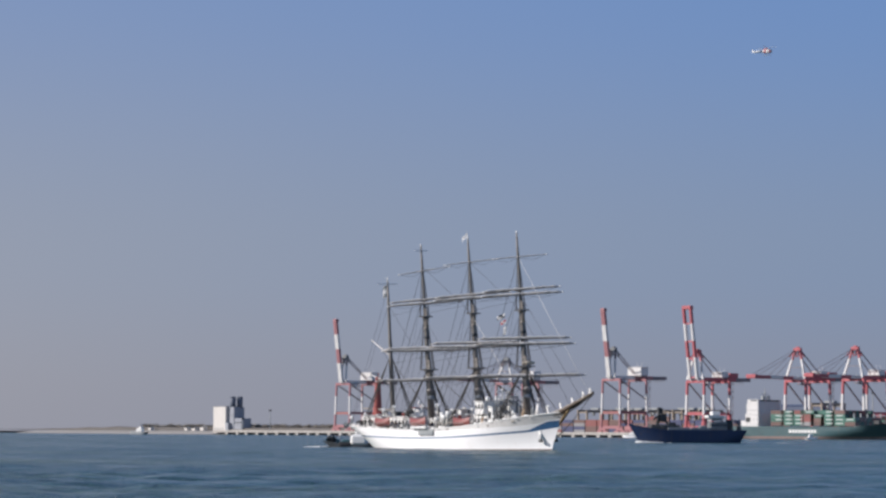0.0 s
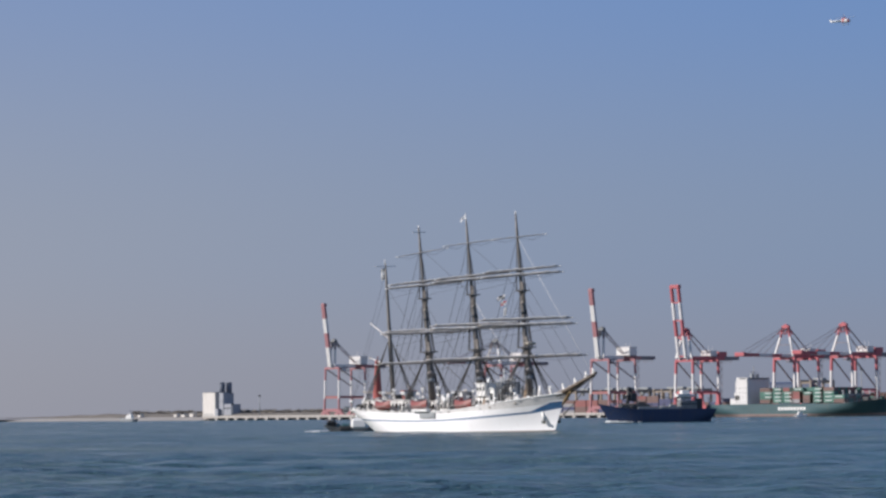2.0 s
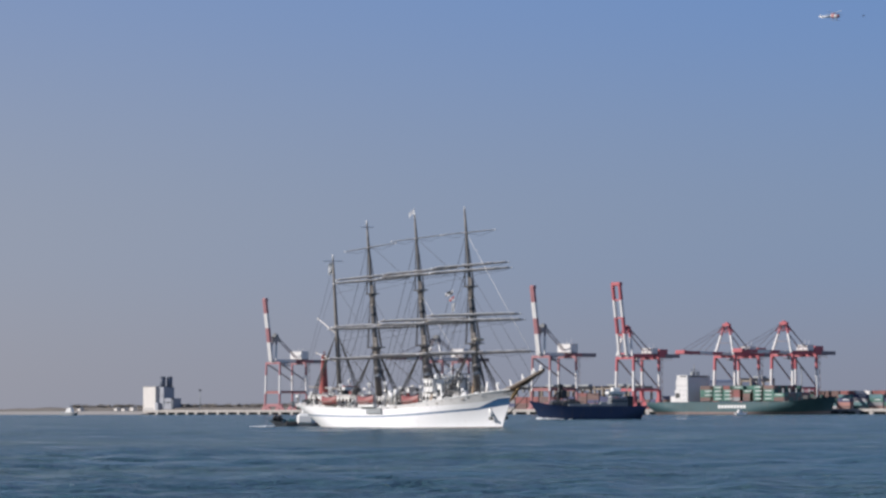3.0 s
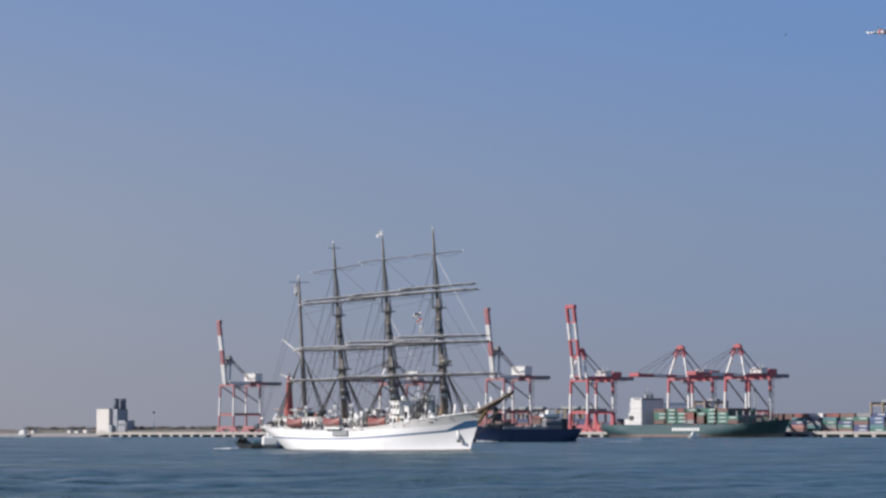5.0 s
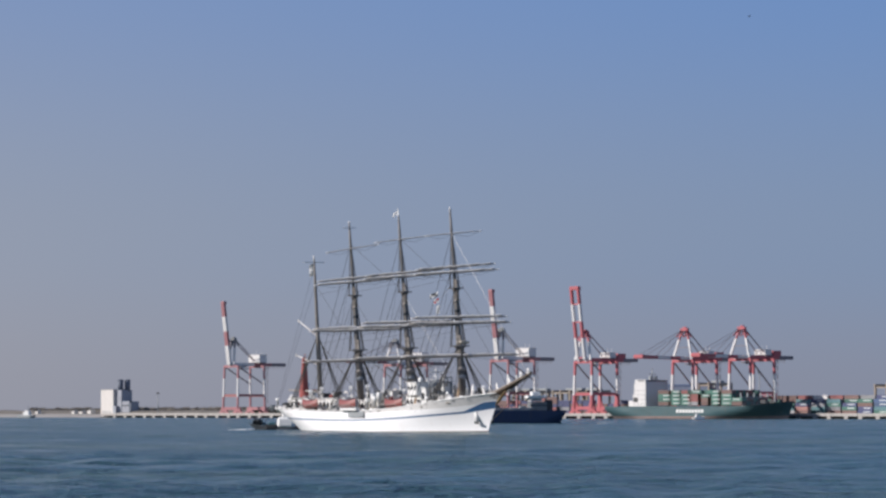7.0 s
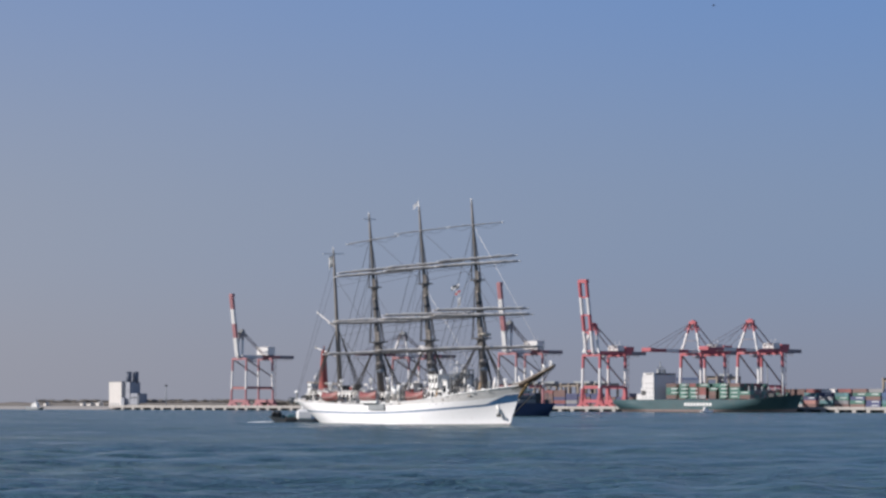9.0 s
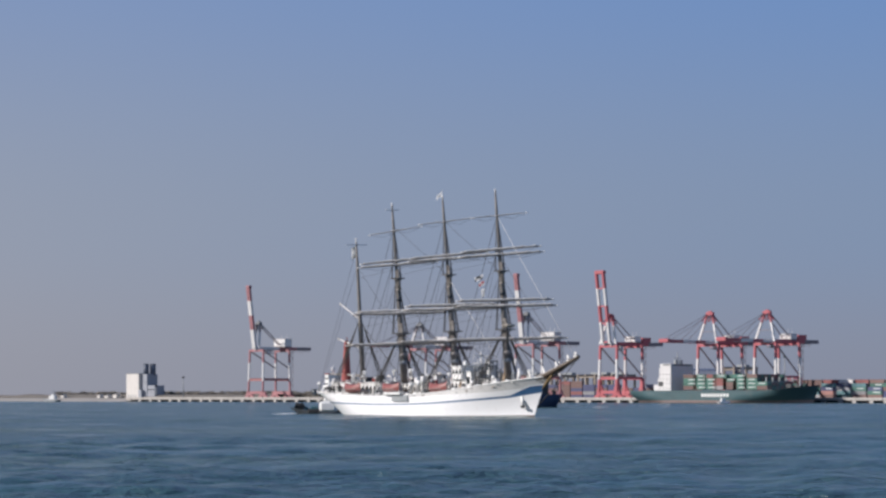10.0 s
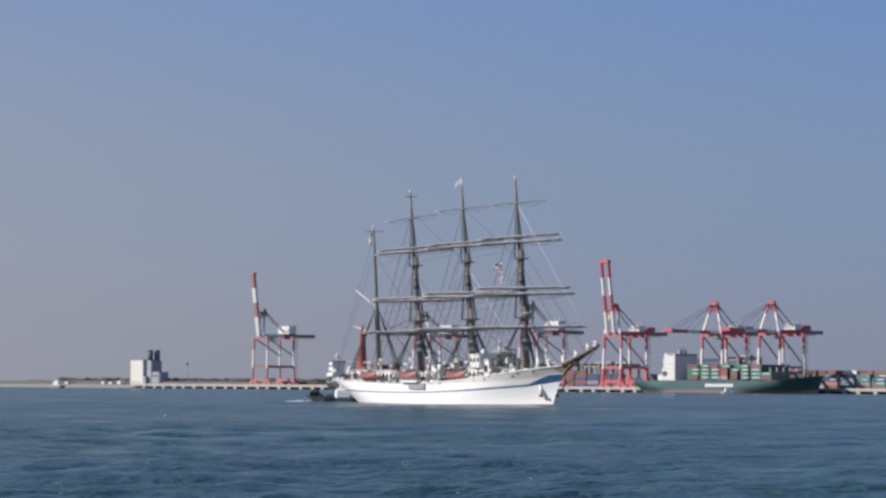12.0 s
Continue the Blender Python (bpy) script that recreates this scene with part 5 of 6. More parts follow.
    for i in range(8):
        box(bm, (-32.8 + i * 0.95, -7.5, 5.35), (0.08, 0.08, 0.8))
    part("gangway", bm, HOUSE_WHITE, top, "white gangway slung along the side")
    bm = bmnew()
    box(bm, (-27.0, -6.86, 4.0), (7.0, 0.2, 1.3), bevel=0.06)
    part("side_port", bm, GREY_STEEL, top, "open grey side port")
    return top


ship = barque()


# ---------------------------------------------------------------- blue coaster
def coaster():
    top = tagged(new("coaster"), "dark blue cargo ship under way with white bridge aft", "ship")
    L, B, deck = 57.0, 11.5, 6.4
    rings = hull_rings(L, B, deck, 1.2, n=22, bow_up=3.0, bow_from=0.72, rake=6)
    bm = bmnew()
    loft(bm, rings, close=False)
    bm.faces.new([bm.verts.new(p) for p in rings[0]])
    part("hull", bm, SHIP_BLUE, top, "dark blue hull")
    bm = bmnew()
    loft(bm, [[r[0] + Vector((0, 0, -0.5)), r[-1] + Vector((0, 0, -0.5))] for r in rings], close=False)
    part("deck", bm, GREY_STEEL, top)
    bm = bmnew()
    for r in (0, -1):
        tube(bm, [ring[r] for ring in rings[:-1]], 0.16, n=5)
    part("rail_cap", bm, SHIP_BLUE, top)
    # bridge house aft
    h = new("bridge_house")
    h.parent = top
    tagged(h, "white bridge house with dark windows")
    bm = bmnew()
    box(bm, (-13, 0, deck + 5.6), (6.0, 7.6, 1.8), bevel=0.15)
    box(bm, (-13, 0, deck + 6.8), (9.0, 9.2, 1.3), bevel=0.3)
    box(bm, (-12.5, 0, deck + 7.4), (7.6, 9.4, 0.3))
    box(bm, (-13.2, 0, deck + 8.6), (4.4, 5.4, 2.0), bevel=0.3)
    part("wall_block", bm, HOUSE_WHITE, h)
    bm = bmnew()
    box(bm, (-14.2, 0, deck + 2.0), (9, 8.0, 4.8), bevel=0.6)
    part("lower_tier", bm, STAND_GREY, h, "dark grey lower tier")
    bm = bmnew()
    box(bm, (-6.2, 2.4, deck + 1.0), (3.4, 3.0, 2.8), bevel=0.3)
    part("deck_locker", bm, GREY_STEEL, h)
    for j in range(4):
        bm = bmnew()
        box(bm, (-15 + j * 1.3, 3.82, deck + 5.6), (0.9, 0.08, 0.9))
        part("window", bm, GLASS, h)
    bm = bmnew()
    box(bm, (-9.97, 0, deck + 5.6), (0.08, 6.4, 0.9))
    part("front_window", bm, GLASS, h)
    for j in range(6):
        bm = bmnew()
        box(bm, (-17.8 + j * 1.45, 4.02, deck + 2.6), (0.9, 0.08, 0.8))
        part("window", bm, GLASS, h)
    bm = bmnew()
    box(bm, (-20.4, 0, deck + 2.6), (3.2, 3.6, 5.6), bevel=0.5)
    part("funnel", bm, DARK_STEEL, top, "black funnel")
    bm = bmnew()
    tube(bm, [(-19, 0, deck + 4), (-19, 0, deck + 14)], [0.3, 0.12], n=6)
    beam(bm, (-19, -2, deck + 9.5), (-19, 2, deck + 9.5), 0.2)
    part("mast", bm, GREY_STEEL, top)
    bm = bmnew()
    tube(bm, [(-25.5, 0, deck - 0.4), (-25.5, 0, deck + 6)], 0.2, n=6)
    part("stern_pole", bm, GREY_STEEL, top)
    # hold coaming, hatch covers and the derrick on the foredeck
    bm = bmnew()
    box(bm, (0, 0, deck + 0.3), (24, 8, 1.6), bevel=0.2)
    for i in range(6):
        box(bm, (-10 + i * 4, 0, deck + 1.25), (3.7, 8.2, 0.4), bevel=0.1)
    part("hatch", bm, GREY_STEEL, top, "grey hatch covers")
    bm = bmnew()
    box(bm, (13.0, 0, deck + 1.2), (15.0, 7.0, 3.2), bevel=0.4)
    box(bm, (9.5, 0, deck + 3.2), (4.0, 5.0, 1.4), bevel=0.3)
    part("forecastle_house", bm, DARK_STEEL, top, "dark deck machinery house")
    bm = bmnew()
    tube(bm, [(16.5, 0, deck + 2), (15.5, 0, deck + 11.4)], [1.0, 0.8], n=8)
    box(bm, (13.6, 0, deck + 6.2), (3.4, 3.0, 4.2), bevel=0.5)
    for y in (-1.2, 1.2):
        beam(bm, (15.3, y, deck + 10.8), (11.0, y, deck + 2.6), 0.55, 0.8)
        beam(bm, (15.5, y, deck + 7.8), (18.6, y, deck + 5.2), 0.5, 0.7)
    box(bm, (15.3, 0, deck + 10.4), (2.6, 3.2, 1.6), bevel=0.3)
    part("derrick", bm, DARK_STEEL, top, "dark folded deck derrick")
    bm = bmnew()
    for y in (-1.0, 1.0):
        tube(bm, [(15.3, y, deck + 10.6), (-10.0, y * 2, deck + 4.4)], 0.09, n=4)
    part("topping_wire", bm, DARK_STEEL, top)
    bm = bmnew()
    for i in range(12):
        x = 12 + i * 1.25
        for s in (-1, 1):
            wd = 5.0 * (1 - max(0, (x - 14) / 15) ** 2)
            tube(bm, [(x, s * wd, deck + 1.2), (x, s * wd, deck + 3.6 + 0.06 * i)], 0.05, n=4)
    part("guard_rail", bm, GREY_STEEL, top)
    rng = random.Random(14)
    for i in range(16):
        x = -27 + i * 3.0 + rng.uniform(-0.8, 0.8)
        if -20 < x < -8:
            continue
        tall = rng.uniform(0.9, 2.4)
        y = rng.choice((-1, 1)) * rng.uniform(3.4, 4.4) * (0.6 if x > 18 else 1)
        bm = bmnew()
        if i % 2:
            box(bm, (x, y, deck + tall / 2), (rng.uniform(1.0, 2.4), 1.3, tall), bevel=0.2)
        else:
            tube(bm, [(x, y, deck - 0.4), (x + 0.2, y, deck + tall + 0.6)], [0.35, 0.22], n=7)
            blob(bm, (x + 0.3, y, deck + tall + 0.6), (0.5, 0.4, 0.4), seg=7)
        part("deck_gear", bm, DARK_STEEL if i % 3 else GREY_STEEL, top)
    # bow wave and wake in rigid lumps
    rng = random.Random(4)
    bm = bmnew()
    for i in range(46):
        s = rng.random() ** 1.6
        side = rng.choice((-1, 1))
        blob(bm, (26.5 - 15 * s, side * (0.8 + 5.6 * s ** 0.7 + rng.uniform(0, 1.2)), 0.25 * (1 - s)), (rng.uniform(0.5, 1.5), rng.uniform(0.3, 0.8), rng.uniform(0.18, 0.75) * (1 - 0.7 * s)), rough=0.5, seg=7)
    part("bow_wave", bm, FOAM, top, "white foam of the bow wave")
    bm = bmnew()
    for i in range(40):
        s = rng.random()
        blob(bm, (-29 - 26 * s, rng.uniform(-4, 4), 0.05), (rng.uniform(0.6, 2.0), rng.uniform(0.3, 0.8), 0.16 * (1 - s) + 0.06), rough=0.5, seg=7)
    tagged(part("wake", bm, FOAM, top, "thin foam of the wake"), "thin foam of the wake", kind="stuff")
    # drawn at 57 m, she is 44 m long
    for ob in top.children_recursive:
        if ob.type == "MESH":
            ob.data.transform(Matrix.Scale(0.78, 4))
    return top


blue_ship = coaster()


# ---------------------------------------------------------------- tug astern of the barque
def tug():
    top = tagged(new("tug"), "dark grey harbour tug with a white wheelhouse and tyre fenders", "tug boat")
    L, B, deck = 13.0, 5.4, 0.75
    rings = hull_rings(L, B, deck, 0.8, n=16, bow_up=0.9, bow_from=0.55, rake=2.0, stern_full=0.8)
    bm = bmnew()
    loft(bm, rings, close=False)
    bm.faces.new([bm.verts.new(p) for p in rings[0]])
    part("hull", bm, TUG_GREY, top, "dark grey tug hull")
    bm = bmnew()
    loft(bm, [[r[0] + Vector((0, 0, -0.4)), r[-1] + Vector((0, 0, -0.4))] for r in rings], close=False)
    part("deck", bm, TUG_TEAL, top, "dark teal deck")
    for i in range(11):
        r = rings[2 + i]
        bm = bmnew()
        for k, a in enumerate(2 * math.pi * j / 10 for j in range(10)):
            b = a + 2 * math.pi / 10
            tube(bm, [r[1] + Vector((math.cos(a) * 0.55, -0.15, math.sin(a) * 0.55)), r[1] + Vector((math.cos(b) * 0.55, -0.15, math.sin(b) * 0.55))], 0.22, n=5)
        part("tyre_fender", bm, TUG_BLACK, top)
    bm = bmnew()
    box(bm, (-1.9, 0, deck + 1.1), (4.2, 4.0, 2.7), bevel=0.6)
    box(bm, (-2.0, 0, deck + 2.8), (2.6, 2.8, 1.2), bevel=0.5)
    part("deckhouse", bm, HOUSE_WHITE, top, "white rounded deckhouse")
    bm = bmnew()
    box(bm, (-0.7, 0, deck + 2.9), (0.08, 2.0, 0.5))
    part("window", bm, GLASS, top)
    bm = bmnew()
    box(bm, (1.6, 0, deck + 0.5), (1.8, 2.4, 1.3), bevel=0.3)
    tube(bm, [(3.5, -0.8, deck - 0.2), (3.5, -0.8, deck + 1.1)], 0.22, n=8)
    tube(bm, [(3.5, 0.8, deck - 0.2), (3.5, 0.8, deck + 1.1)], 0.22, n=8)
    part("towing_winch", bm, TUG_TEAL, top)
    bm = bmnew()
    box(bm, (1.4, 2.5, deck - 0.1), (3.0, 0.8, 1.3), bevel=0.35)
    part("side_fender", bm, TUG_BLACK, top, "black rubber side fender")
    bm = bmnew()
    for x in (4.7, 5.7):
        tube(bm, [(x, -1.7 + (x - 4.8) * 0.8, deck + 1.0), (x, 0, deck + 1.5), (x, 1.7 - (x - 4.8) * 0.8, deck + 1.0)], 0.62, n=8)
    part("bow_fender", bm, TUG_BLACK, top)
    rng = random.Random(8)
    bm = bmnew()
    for i in range(26):
        s = rng.random()
        blob(bm, (6.5 + 5.5 * s, rng.uniform(-2.6, 2.6), 0.04), (rng.uniform(0.4, 1.4), rng.uniform(0.2, 0.6), 0.16 * (1 - s) + 0.05), rough=0.5, seg=7)
    part("wash", bm, FOAM, top, "thin white wash")
    return top


tug_boat = tug()


# ---------------------------------------------------------------- moored freighter beyond the barque
def freighter():
    top = tagged(new("freighter"), "moored freighter with white superstructure and dark hull", "ship")
    top.matrix_basis = on_quay(along_for(745 - 784, -12) + 38, -12, 0)
    L, B, deck = 92, 15, 6.0
    rings = hull_rings(L, B, deck, 1.2, n=18, bow_up=2.5)
    bm = bmnew()
    loft(bm, rings, close=False)
    bm.faces.new([bm.verts.new(p) for p in rings[0]])
    part("hull", bm, DARK_STEEL, top)
    bm = bmnew()
    loft(bm, [[r[0] + Vector((0, 0, -0.4)), r[-1] + Vector((0, 0, -0.4))] for r in rings], close=False)
    part("deck", bm, BOOT_RUST, top)
    bm = bmnew()
    box(bm, (-40.5, 0, deck + 3.5), (7, 13, 7.4), bevel=0.2)
    box(bm, (-39.4, 0, deck + 10), (5.4, 12, 6.0), bevel=0.2)
    box(bm, (-38.6, 0, deck + 14.4), (4.2, 14, 2.8), bevel=0.2)
    part("accommodation", bm, HOUSE_WHITE, top)
    for k in range(3):
        for j in range(3):
            bm = bmnew()
            box(bm, (-41.4 + j * 1.6, -6.05 - (0.5 if k == 0 else 0), deck + 4 + k * 4.3), (1.2, 0.1, 1.1))
            part("window", bm, GLASS, top)
    bm = bmnew()
    box(bm, (-38.6, 0, deck + 16.2), (4.8, 14.6, 0.8), bevel=0.1)
    part("bridge_roof", bm, COVER_RED, top, "dull red bridge roof")
    bm = bmnew()
    tube(bm, [(-38.6, 0, deck + 16), (-38.6, 0, deck + 23)], [0.5, 0.3], n=6)
    box(bm, (-38.6, 0, deck + 20), (1.8, 3.0, 2.6), bevel=0.4)
    part("radar_mast", bm, HOUSE_WHITE, top)
    bm = bmnew()
    box(bm, (2, 0, deck + 0.8), (58, 11, 2.4), bevel=0.3)
    part("hatch", bm, GREY_STEEL, top)


freighter()


def motor_boat(name, label, L, m, side=None):
    top = tagged(new(name), label, "boat", group="small white boats")
    top.matrix_basis = m
    rings = hull_rings(L, L * 0.3, L * 0.12, 0.8, n=10, bow_up=L * 0.05, rake=L * 0.08, bow_from=0.5, draft=0.3)
    bm = bmnew()
    loft(bm, rings, close=False)
    bm.faces.new([bm.verts.new(p) for p in rings[0]])
    part("hull", bm, side or HULL_WHITE, top)
    bm = bmnew()
    loft(bm, [[r[0] + Vector((0, 0, -0.1)), r[-1] + Vector((0, 0, -0.1))] for r in rings], close=False)
    part("deck", bm, HOUSE_WHITE, top)
    bm = bmnew()
    box(bm, (-L * 0.05, 0, L * 0.2), (L * 0.36, L * 0.2, L * 0.17), bevel=L * 0.03)
    box(bm, (-L * 0.08, 0, L * 0.31), (L * 0.2, L * 0.17, L * 0.08), bevel=L * 0.02)
    part("cabin", bm, HOUSE_WHITE, top)
    bm = bmnew()
    box(bm, (L * 0.132, 0, L * 0.23), (L * 0.01, L * 0.16, L * 0.06))
    part("windscreen", bm, GLASS, top)
    bm = bmnew()
    tube(bm, [(-L * 0.1, 0, L * 0.3), (-L * 0.1, 0, L * 0.55)], [L * 0.03, L * 0.012], n=5)
    part("mast", bm, GREY_STEEL, top)
    return top


def bearing(side, dist, z=0.0, turn=0.0):
    return pose(side / 5330 * dist, dist, z, 0, 0, turn)


motor_boat("motor_boat", "small white motor boat with a grey hull off the beach", 16.5, bearing(249 - 784, 2350, 0, 150), GREY_STEEL)
motor_boat("motor_boat", "small white launch beside the moored container ship", 9.5, bearing(1436 - 784, 1960, 0, 20))
launch = motor_boat("motor_boat", "small white launch at the quay", 12, bearing(1118 - 784, 2150, 0, 160))


# ---------------------------------------------------------------- beyond the beach
def silo_works():
    b = 70
    a = along_for(396 - 784, b) + 4
    top = tagged(new("silo_works"), "white works building with a blue-grey silo tower", "building")
    top.matrix_basis = on_quay(a, b, DECK - 0.2)
    bm = bmnew()
    box(bm, (0.4, 0, 10.7), (17.6, 14, 21.4), bevel=0.1)
    part("wall", bm, WORKS_WHITE, top)
    bm = bmnew()
    box(bm, (0.4, 0, 21.6), (18, 14.4, 0.5), bevel=0.1)
    part("roof", bm, ROOF_GREY, top)
    bm = bmnew()
    box(bm, (11.4, -5, 3.6), (4.2, 5, 7.2), bevel=0.1)
    part("annex", bm, SILO_BLUE, top)
    for i in range(4):
        bm = bmnew()
        box(bm, (-5.2 + i * 3.4, -7.04, 1.5), (1.5, 0.12, 2.6))
        part("door", bm, GREY_STEEL, top)
    bm = bmnew()
    box(bm, (13.3, 2.0, 10.6), (8, 12, 21.2), bevel=0.2)
    part("tower", bm, SILO_BLUE, top, "blue-grey silo tower")
    for x, y in ((11.9, -1), (14.9, 4.5)):
        bm = bmnew()
        tube(bm, [(x, y, 20), (x, y, 29.9)], 2.6, n=14)
        tube(bm, [(x, y, 29.9), (x, y, 30.6)], [2.8, 2.2], n=14)
        part("silo", bm, SILO_DARK, top, "dark round silo")
    bm = bmnew()
    box(bm, (22.5, 2, 5.6), (10.2, 11, 11.2), bevel=0.2)
    part("store", bm, SILO_BLUE, top, "low blue-grey store")
    for i in range(3):
        bm = bmnew()
        box(bm, (19.1 + i * 3.4, -3.55, 7.5), (1.8, 0.1, 1.3))
        part("window", bm, GLASS, top)


silo_works()


def light_mast(a, b, tall):
    top = tagged(new("light_mast"), "tall slender grey floodlight mast", "lamp post", group="floodlight masts")
    top.matrix_basis = on_quay(a, b)
    bm = bmnew()
    tube(bm, [(0, 0, 0), (0, 0, tall)], [0.5, 0.28], n=8)
    part("pole", bm, GREY_STEEL, top)
    bm = bmnew()
    tube(bm, [(0, 0, tall - 0.6), (0, 0, tall + 0.2)], [0.9, 1.0], n=10)
    for k in range(6):
        a_ = k * math.pi / 3
        box(bm, (1.0 * math.cos(a_), 1.0 * math.sin(a_), tall - 0.8), (0.6, 0.6, 0.6), bevel=0.1)
    part("lamp_ring", bm, DARK_STEEL, top)


light_mast(along_for(480 - 784, 20), 20, 18)
light_mast(along_for(432 - 784, 30), 30, 11)
light_mast(along_for(1545 - 784, 40), 40, 30)
light_mast(along_for(1802 - 784, 60), 60, 30)


# small sheds and parked vans in front of the trees
def shed(px, b, size):
    top = tagged(new("shed"), "small white shed in front of the trees", "shed", group="shore sheds")
    top.matrix_basis = on_quay(along_for(px - 784, b), b, DECK - 0.1)
    bm = bmnew()
    box(bm, (0, 0, size[2] / 2), size, bevel=0.05)
    part("wall", bm, WORKS_WHITE, top)
    bm = bmnew()
    w, d, h = size
    loft(bm, [[Vector((-w / 2 - 0.3, y, h)), Vector((0, y, h + 1.0)), Vector((w / 2 + 0.3, y, h))] for y in (-d / 2 - 0.3, d / 2 + 0.3)], smooth=False)
    part("roof", bm, ROOF_GREY, top)


for px, b, size in ((270, 60, (4, 4, 2.4)), (334, 60, (4, 4, 2.6)), (348, 60, (5, 5, 2.2)), (363, 60, (5, 5, 3.2))):
    shed(px, b, size)


def trees():
    """Shore trees: tapered trunk, limbs and a crown of many leaf clumps, four shapes."""
    shapes = []
    for v in range(4):
        rng = random.Random(40 + v)
        top = tagged(new("tree"), "dark olive broadleaf tree in the shore belt", "tree", group="shore trees")
        tall = 4.3 + 0.5 * v
        bm = bmnew()
        tube(bm, [(0, 0, 0), (0.15, 0.1, tall * 0.4), (0.1, -0.1, tall * 0.75)], [0.32, 0.22, 0.1], n=7)
        ends = []
        for k in range(7):
            a, z = k * 2.4, tall * (0.16 + 0.09 * k)
            e = Vector((math.cos(a) * rng.uniform(1.4, 2.6), math.sin(a) * rng.uniform(1.4, 2.6), z + rng.uniform(0.2, 0.9)))
            tube(bm, [(0.1, 0, z), e], [0.13, 0.04], n=5)
            ends.append(e)
        part("trunk", bm, BARK, top)
        bm = bmnew()
        for e in ends + [Vector((0, 0, tall * 0.85)), Vector((0.3, 0.2, tall * 0.7))]:
            for k in range(16):
                c = e + Vector((rng.gauss(0, 0.85), rng.gauss(0, 0.85), rng.gauss(0.2, 0.6)))
                s = rng.uniform(0.28, 0.6)
                n = Vector((rng.gauss(0, 1), rng.gauss(0, 1), rng.gauss(0, 1))).normalized()
                ring = []
                sx = n.orthogonal().normalized()
                sy = n.cross(sx)
                ctr = bm.verts.new(c + n * s * 0.4)
                for j in range(5):
                    a = j * 2 * math.pi / 5
                    rr = s * rng.uniform(0.7, 1.3)
                    ring.append(bm.verts.new(c + sx * math.cos(a) * rr + sy * math.sin(a) * rr))
                for j in range(5):
                    bm.faces.new((ring[j], ring[(j + 1) % 5], ctr))
        part("crown", bm, LEAVES, top)
        shapes.append(top)
    rng = random.Random(77)
    spots = []
    for i in range(300):
        px = rng.uniform(255, 735)
        if px < 330 and rng.random() < 0.4:
            continue
        b = rng.uniform(92, 150)
        spots.append((along_for(px - 784, b), b, px))
    for i, (a, b, px) in enumerate(spots):
        m = on_quay(a, b, DECK - 0.1, rng.uniform(0, 360))
        s = shapes[i % 4]
        if i < 4:
            s.matrix_basis = m
        else:
            copy_thing(s, m)


trees()


# ---------------------------------------------------------------- in the air
def helicopter():
    top = tagged(new("helicopter"), "red and white helicopter in flight", "helicopter")
    bm = bmnew()
    rings = []
    for x, r, z in ((3.3, 0.15, -0.15), (2.8, 0.75, -0.1), (1.6, 1.1, 0.05), (0, 1.15, 0.15), (-1.4, 0.95, 0.3), (-2.4, 0.5, 0.5)):
        rings.append([Vector((x, r * 0.85 * math.cos(a), z + r * math.sin(a))) for a in (2 * math.pi * k / 12 for k in range(12))])
    loft(bm, rings, pick=lambda i, k: 0 if i in (1, 3) else 1)
    part("fuselage", bm, [HELI_RED, HOUSE_WHITE], top, "white cabin with red bands")
    bm = bmnew()
    rings = []
    for x, r, z in ((2.95, 0.4, 0.1), (2.4, 0.66, 0.3), (2.0, 0.7, 0.4)):
        rings.append([Vector((x + 0.12, r * 0.9 * math.cos(a), z + r * math.sin(a))) for a in (math.pi * k / 8 for k in range(9))])
    loft(bm, rings, close=False)
    part("windscreen", bm, GLASS, top)
    bm = bmnew()
    tube(bm, [(-2.0, 0, 0.35), (-7.6, 0, 0.5)], [0.75, 0.42], n=8)
    part("tail_boom", bm, HOUSE_WHITE, top, "white tail boom")
    bm = bmnew()
    beam(bm, (-7.3, 0, 0.6), (-8.0, 0, 1.5), 0.16, 0.8)
    beam(bm, (-6.6, -1.3, 0.8), (-6.6, 1.3, 0.8), 0.6, 0.1)
    part("fin", bm, HOUSE_WHITE, top)
    bm = bmnew()
    tube(bm, [(0.2, 0, 1.1), (0.2, 0, 2.0)], 0.22, n=8)
    box(bm, (-0.4, 0, 1.35), (2.6, 1.1, 0.7), bevel=0.25)
    part("engine_cowling", bm, HELI_RED, top)
    for s in (-1, 1):
        bm = bmnew()
        tube(bm, [(2.4, s * 1.1, -1.75), (1.9, s * 1.1, -1.95), (-1.7, s * 1.1, -1.95)], 0.07, n=5)
        for x in (1.2, -0.9):
            tube(bm, [(x, s * 0.7, -0.8), (x, s * 1.1, -1.95)], 0.06, n=5)
        part("skid", bm, GREY_STEEL, top)
    rotor = tagged(new("main_rotor"), "spinning main rotor")
    rotor.parent, rotor.matrix_basis = top, pose(0.2, 0, 2.05)
    bm = bmnew()
    blob(bm, (0, 0, 0), (0.3, 0.3, 0.16), seg=8)
    part("hub", bm, DARK_STEEL, rotor)
    for k in range(4):
        bm = bmnew()
        beam(bm, (0.2, 0, 0), (5.6, 0, 0.12), 0.34, 0.05)
        part("blade", bm, HOUSE_WHITE, rotor, m=pose(0, 0, 0, 0, 0, 90 * k))
    tail = tagged(new("tail_rotor"), "spinning tail rotor")
    tail.parent, tail.matrix_basis = top, pose(-7.9, 0.3, 1.3)
    bm = bmnew()
    beam(bm, (-0.9, 0, 0), (0.9, 0, 0), 0.04, 0.16)
    part("blade", bm, GREY_STEEL, tail)
    return top, rotor, tail


heli, main_rotor, tail_rotor = helicopter()


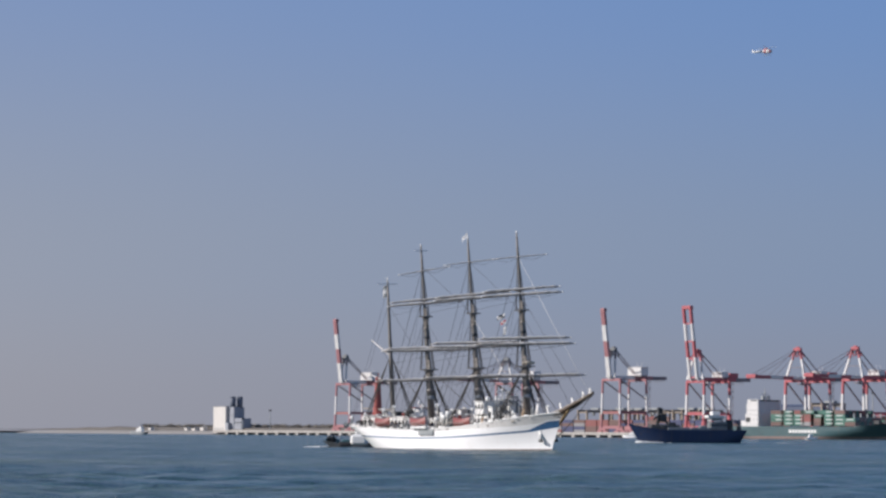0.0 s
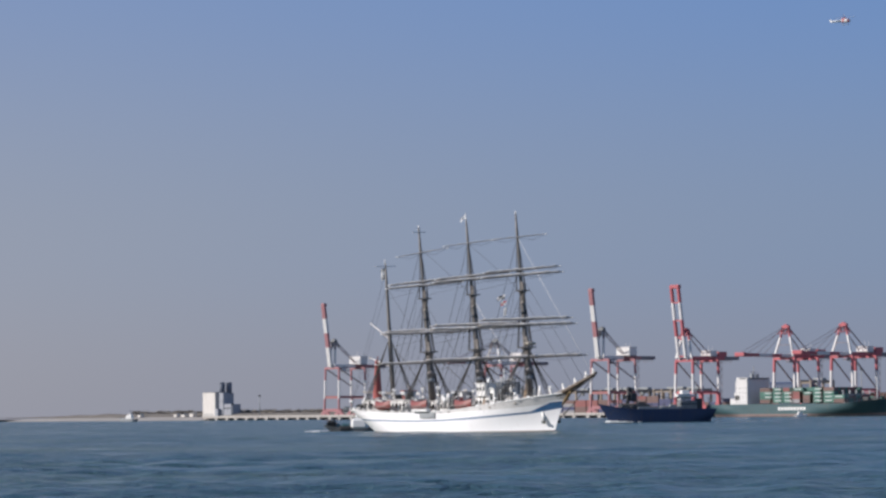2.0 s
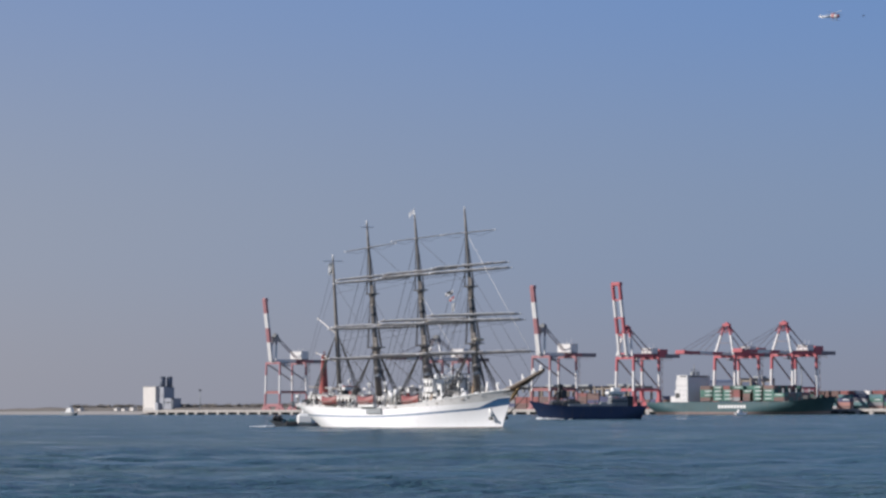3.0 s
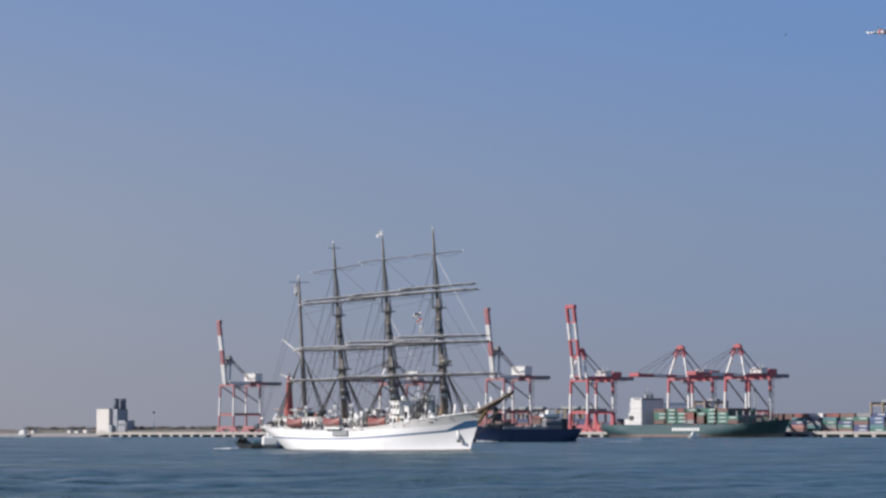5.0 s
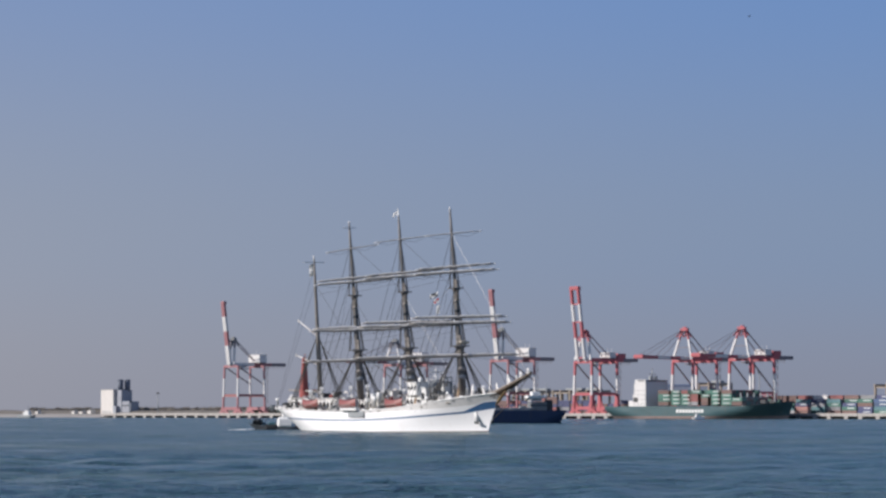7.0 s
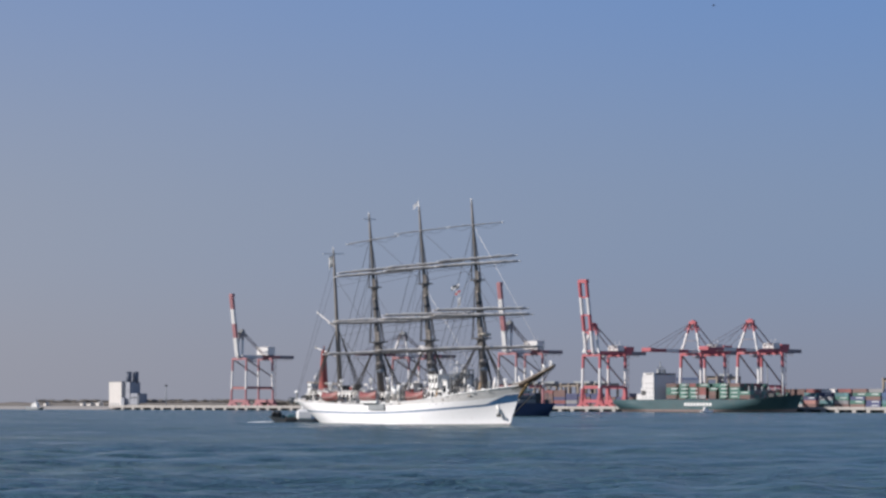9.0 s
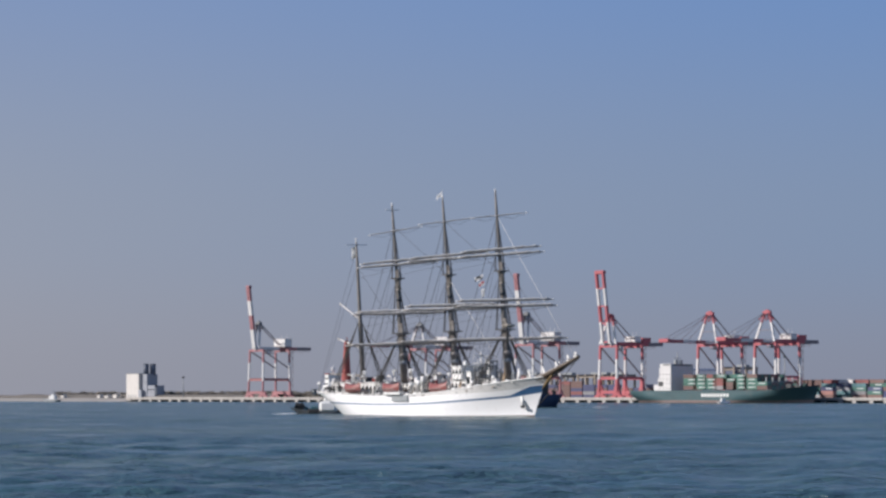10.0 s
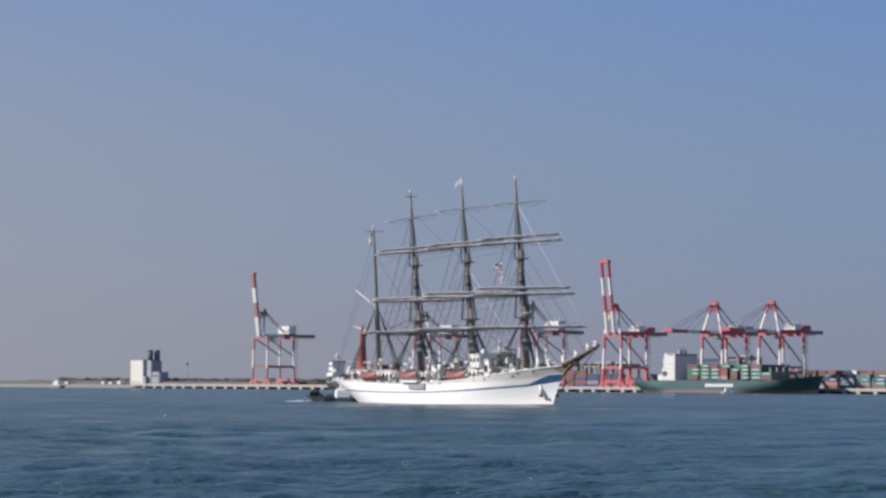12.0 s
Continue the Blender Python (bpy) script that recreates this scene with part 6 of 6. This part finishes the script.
def bird(name, label, mat, span):
    top = tagged(new(name), label, "bird")
    bm = bmnew()
    tube(bm, [(0.28 * span, 0, 0.02), (0.2 * span, 0, 0.03), (0, 0, 0), (-0.2 * span, 0, 0), (-0.36 * span, 0, 0.01)], [0.012 * span, 0.045 * span, 0.075 * span, 0.05 * span, 0.01], n=8)
    part("body", bm, mat, top)
    wings = []
    for s in (-1, 1):
        bm = bmnew()
        loft(bm, [[Vector((x0, s * y, z)), Vector((x0 - 0.03 * span, s * y, z + 0.02 * span)), Vector((x1, s * y, z))] for x0, x1, y, z in ((0.1 * span, -0.1 * span, 0.04 * span, 0.02), (0.14 * span, -0.06 * span, 0.25 * span, 0.03), (0.02 * span, -0.08 * span, 0.5 * span, 0))])
        wings.append(part("wing", bm, mat, top))
    return top, wings


crow, crow_wings = bird("bird", "small dark bird flying across the sky", BIRD_DARK, 1.1)
rook, rook_wings = bird("bird", "small dark bird low in the sky", BIRD_DARK, 1.1)
gull, gull_wings = bird("seagull", "white gull skimming over the water", FLAG_WHITE, 0.48)


# ---------------------------------------------------------------- movement
def motions():
    times = [0.5 * i for i in range(25)]
    # barque: steady course, slight list and a slow roll
    walk(ship, [(t, Matrix.Translation((15.0 + 2.803 * math.sin(SHIP_HEAD) * t, 640 - 2.803 * math.cos(SHIP_HEAD) * t, 0))
                 @ Matrix.Rotation(SHIP_HEAD - math.pi / 2, 4, "Z") @ Matrix.Rotation(radians(1.2 + 0.15 * math.sin(t * 0.9)), 4, "X")) for t in times])
    # tug keeps station on the quarter, bow outwards
    walk(tug_boat, [(t, pose(-22.1 + 1.385 * t, 742 - 2.3 * t, 0.04 * math.sin(t * 1.7), 1.0 * math.sin(t * 1.3), 0, 172)) for t in times])
    # blue coaster steams to the left
    walk(blue_ship, [(t, pose((1221 - 14.6 * t - 2.6 * t - 784) / 5330 * 1190, 1190, 0.05 * math.sin(t), 0.5 * math.sin(t * 0.8), 0, 187)) for t in times])
    # helicopter crosses to the right and climbs away
    air = [(t, (1357 + 84.0 * t - 784) / 5330 * 1600, 1600, EYE + (677 + 7.0 * t) / 5330 * 1600) for t in times]
    walk(heli, [(t, pose(x, y, z, -6, -3, -24)) for t, x, y, z in air])
    spin = [0.1 * i for i in range(121)]
    walk(main_rotor, [(t, pose(0.2, 0, 2.05, 0, 0, 77 * i)) for i, t in enumerate(spin)])
    walk(tail_rotor, [(t, pose(-7.9, 0.3, 1.3, 0, 83 * i, 0)) for i, t in enumerate(spin)])
    # dark bird flies to the left
    sky_way = [(0.0, 1780, 690), (3.0, 1662, 700), (4.8, 1609, 707), (5.5, 1592, 708), (6.5, 1552, 707), (9.5, 1431, 718), (12.0, 1330, 727)]
    walk(crow, [(t, pose((s - 784) / 5330 * 620, 620, EYE + up / 5330 * 620, 0, 0, 195)) for t, s, up in sky_way])
    low_way = [(0.0, -330, 316), (11.0, 92, 308), (11.5, 121, 307), (12.0, 139, 307)]
    walk(rook, [(t, pose((s - 784) / 5330 * 560, 560, EYE + up / 5330 * 560, 0, 0, 10)) for t, s, up in low_way])
    # the gull rests on the water, then lifts off low over the chop
    sea_way = [(0.0, 424, 73.4), (10.0, 428, 73.2), (10.4, 430, 66), (12.0, 441, 58)]
    walk(gull, [(t, pose((s - 784) / 5330 * 300, 300, EYE - dn / 5330 * 300, 0, 0, 10)) for t, s, dn in sea_way])
    beat = [0.1 * i for i in range(121)]
    for wings, rate in ((crow_wings, 2.3), (rook_wings, 2.6), (gull_wings, 1.6)):
        for wing, s in zip(wings, (-1, 1)):
            walk(wing, [(t, pose(0, 0, 0, s * 32 * math.sin(2 * math.pi * rate * t), 0, 0)) for t in beat])
    # the chop drifts slowly across the harbour
    walk(water, [(0.0, pose(0, 0, 0)), (12.0, pose(7.0, -11.0, 0))])


motions()
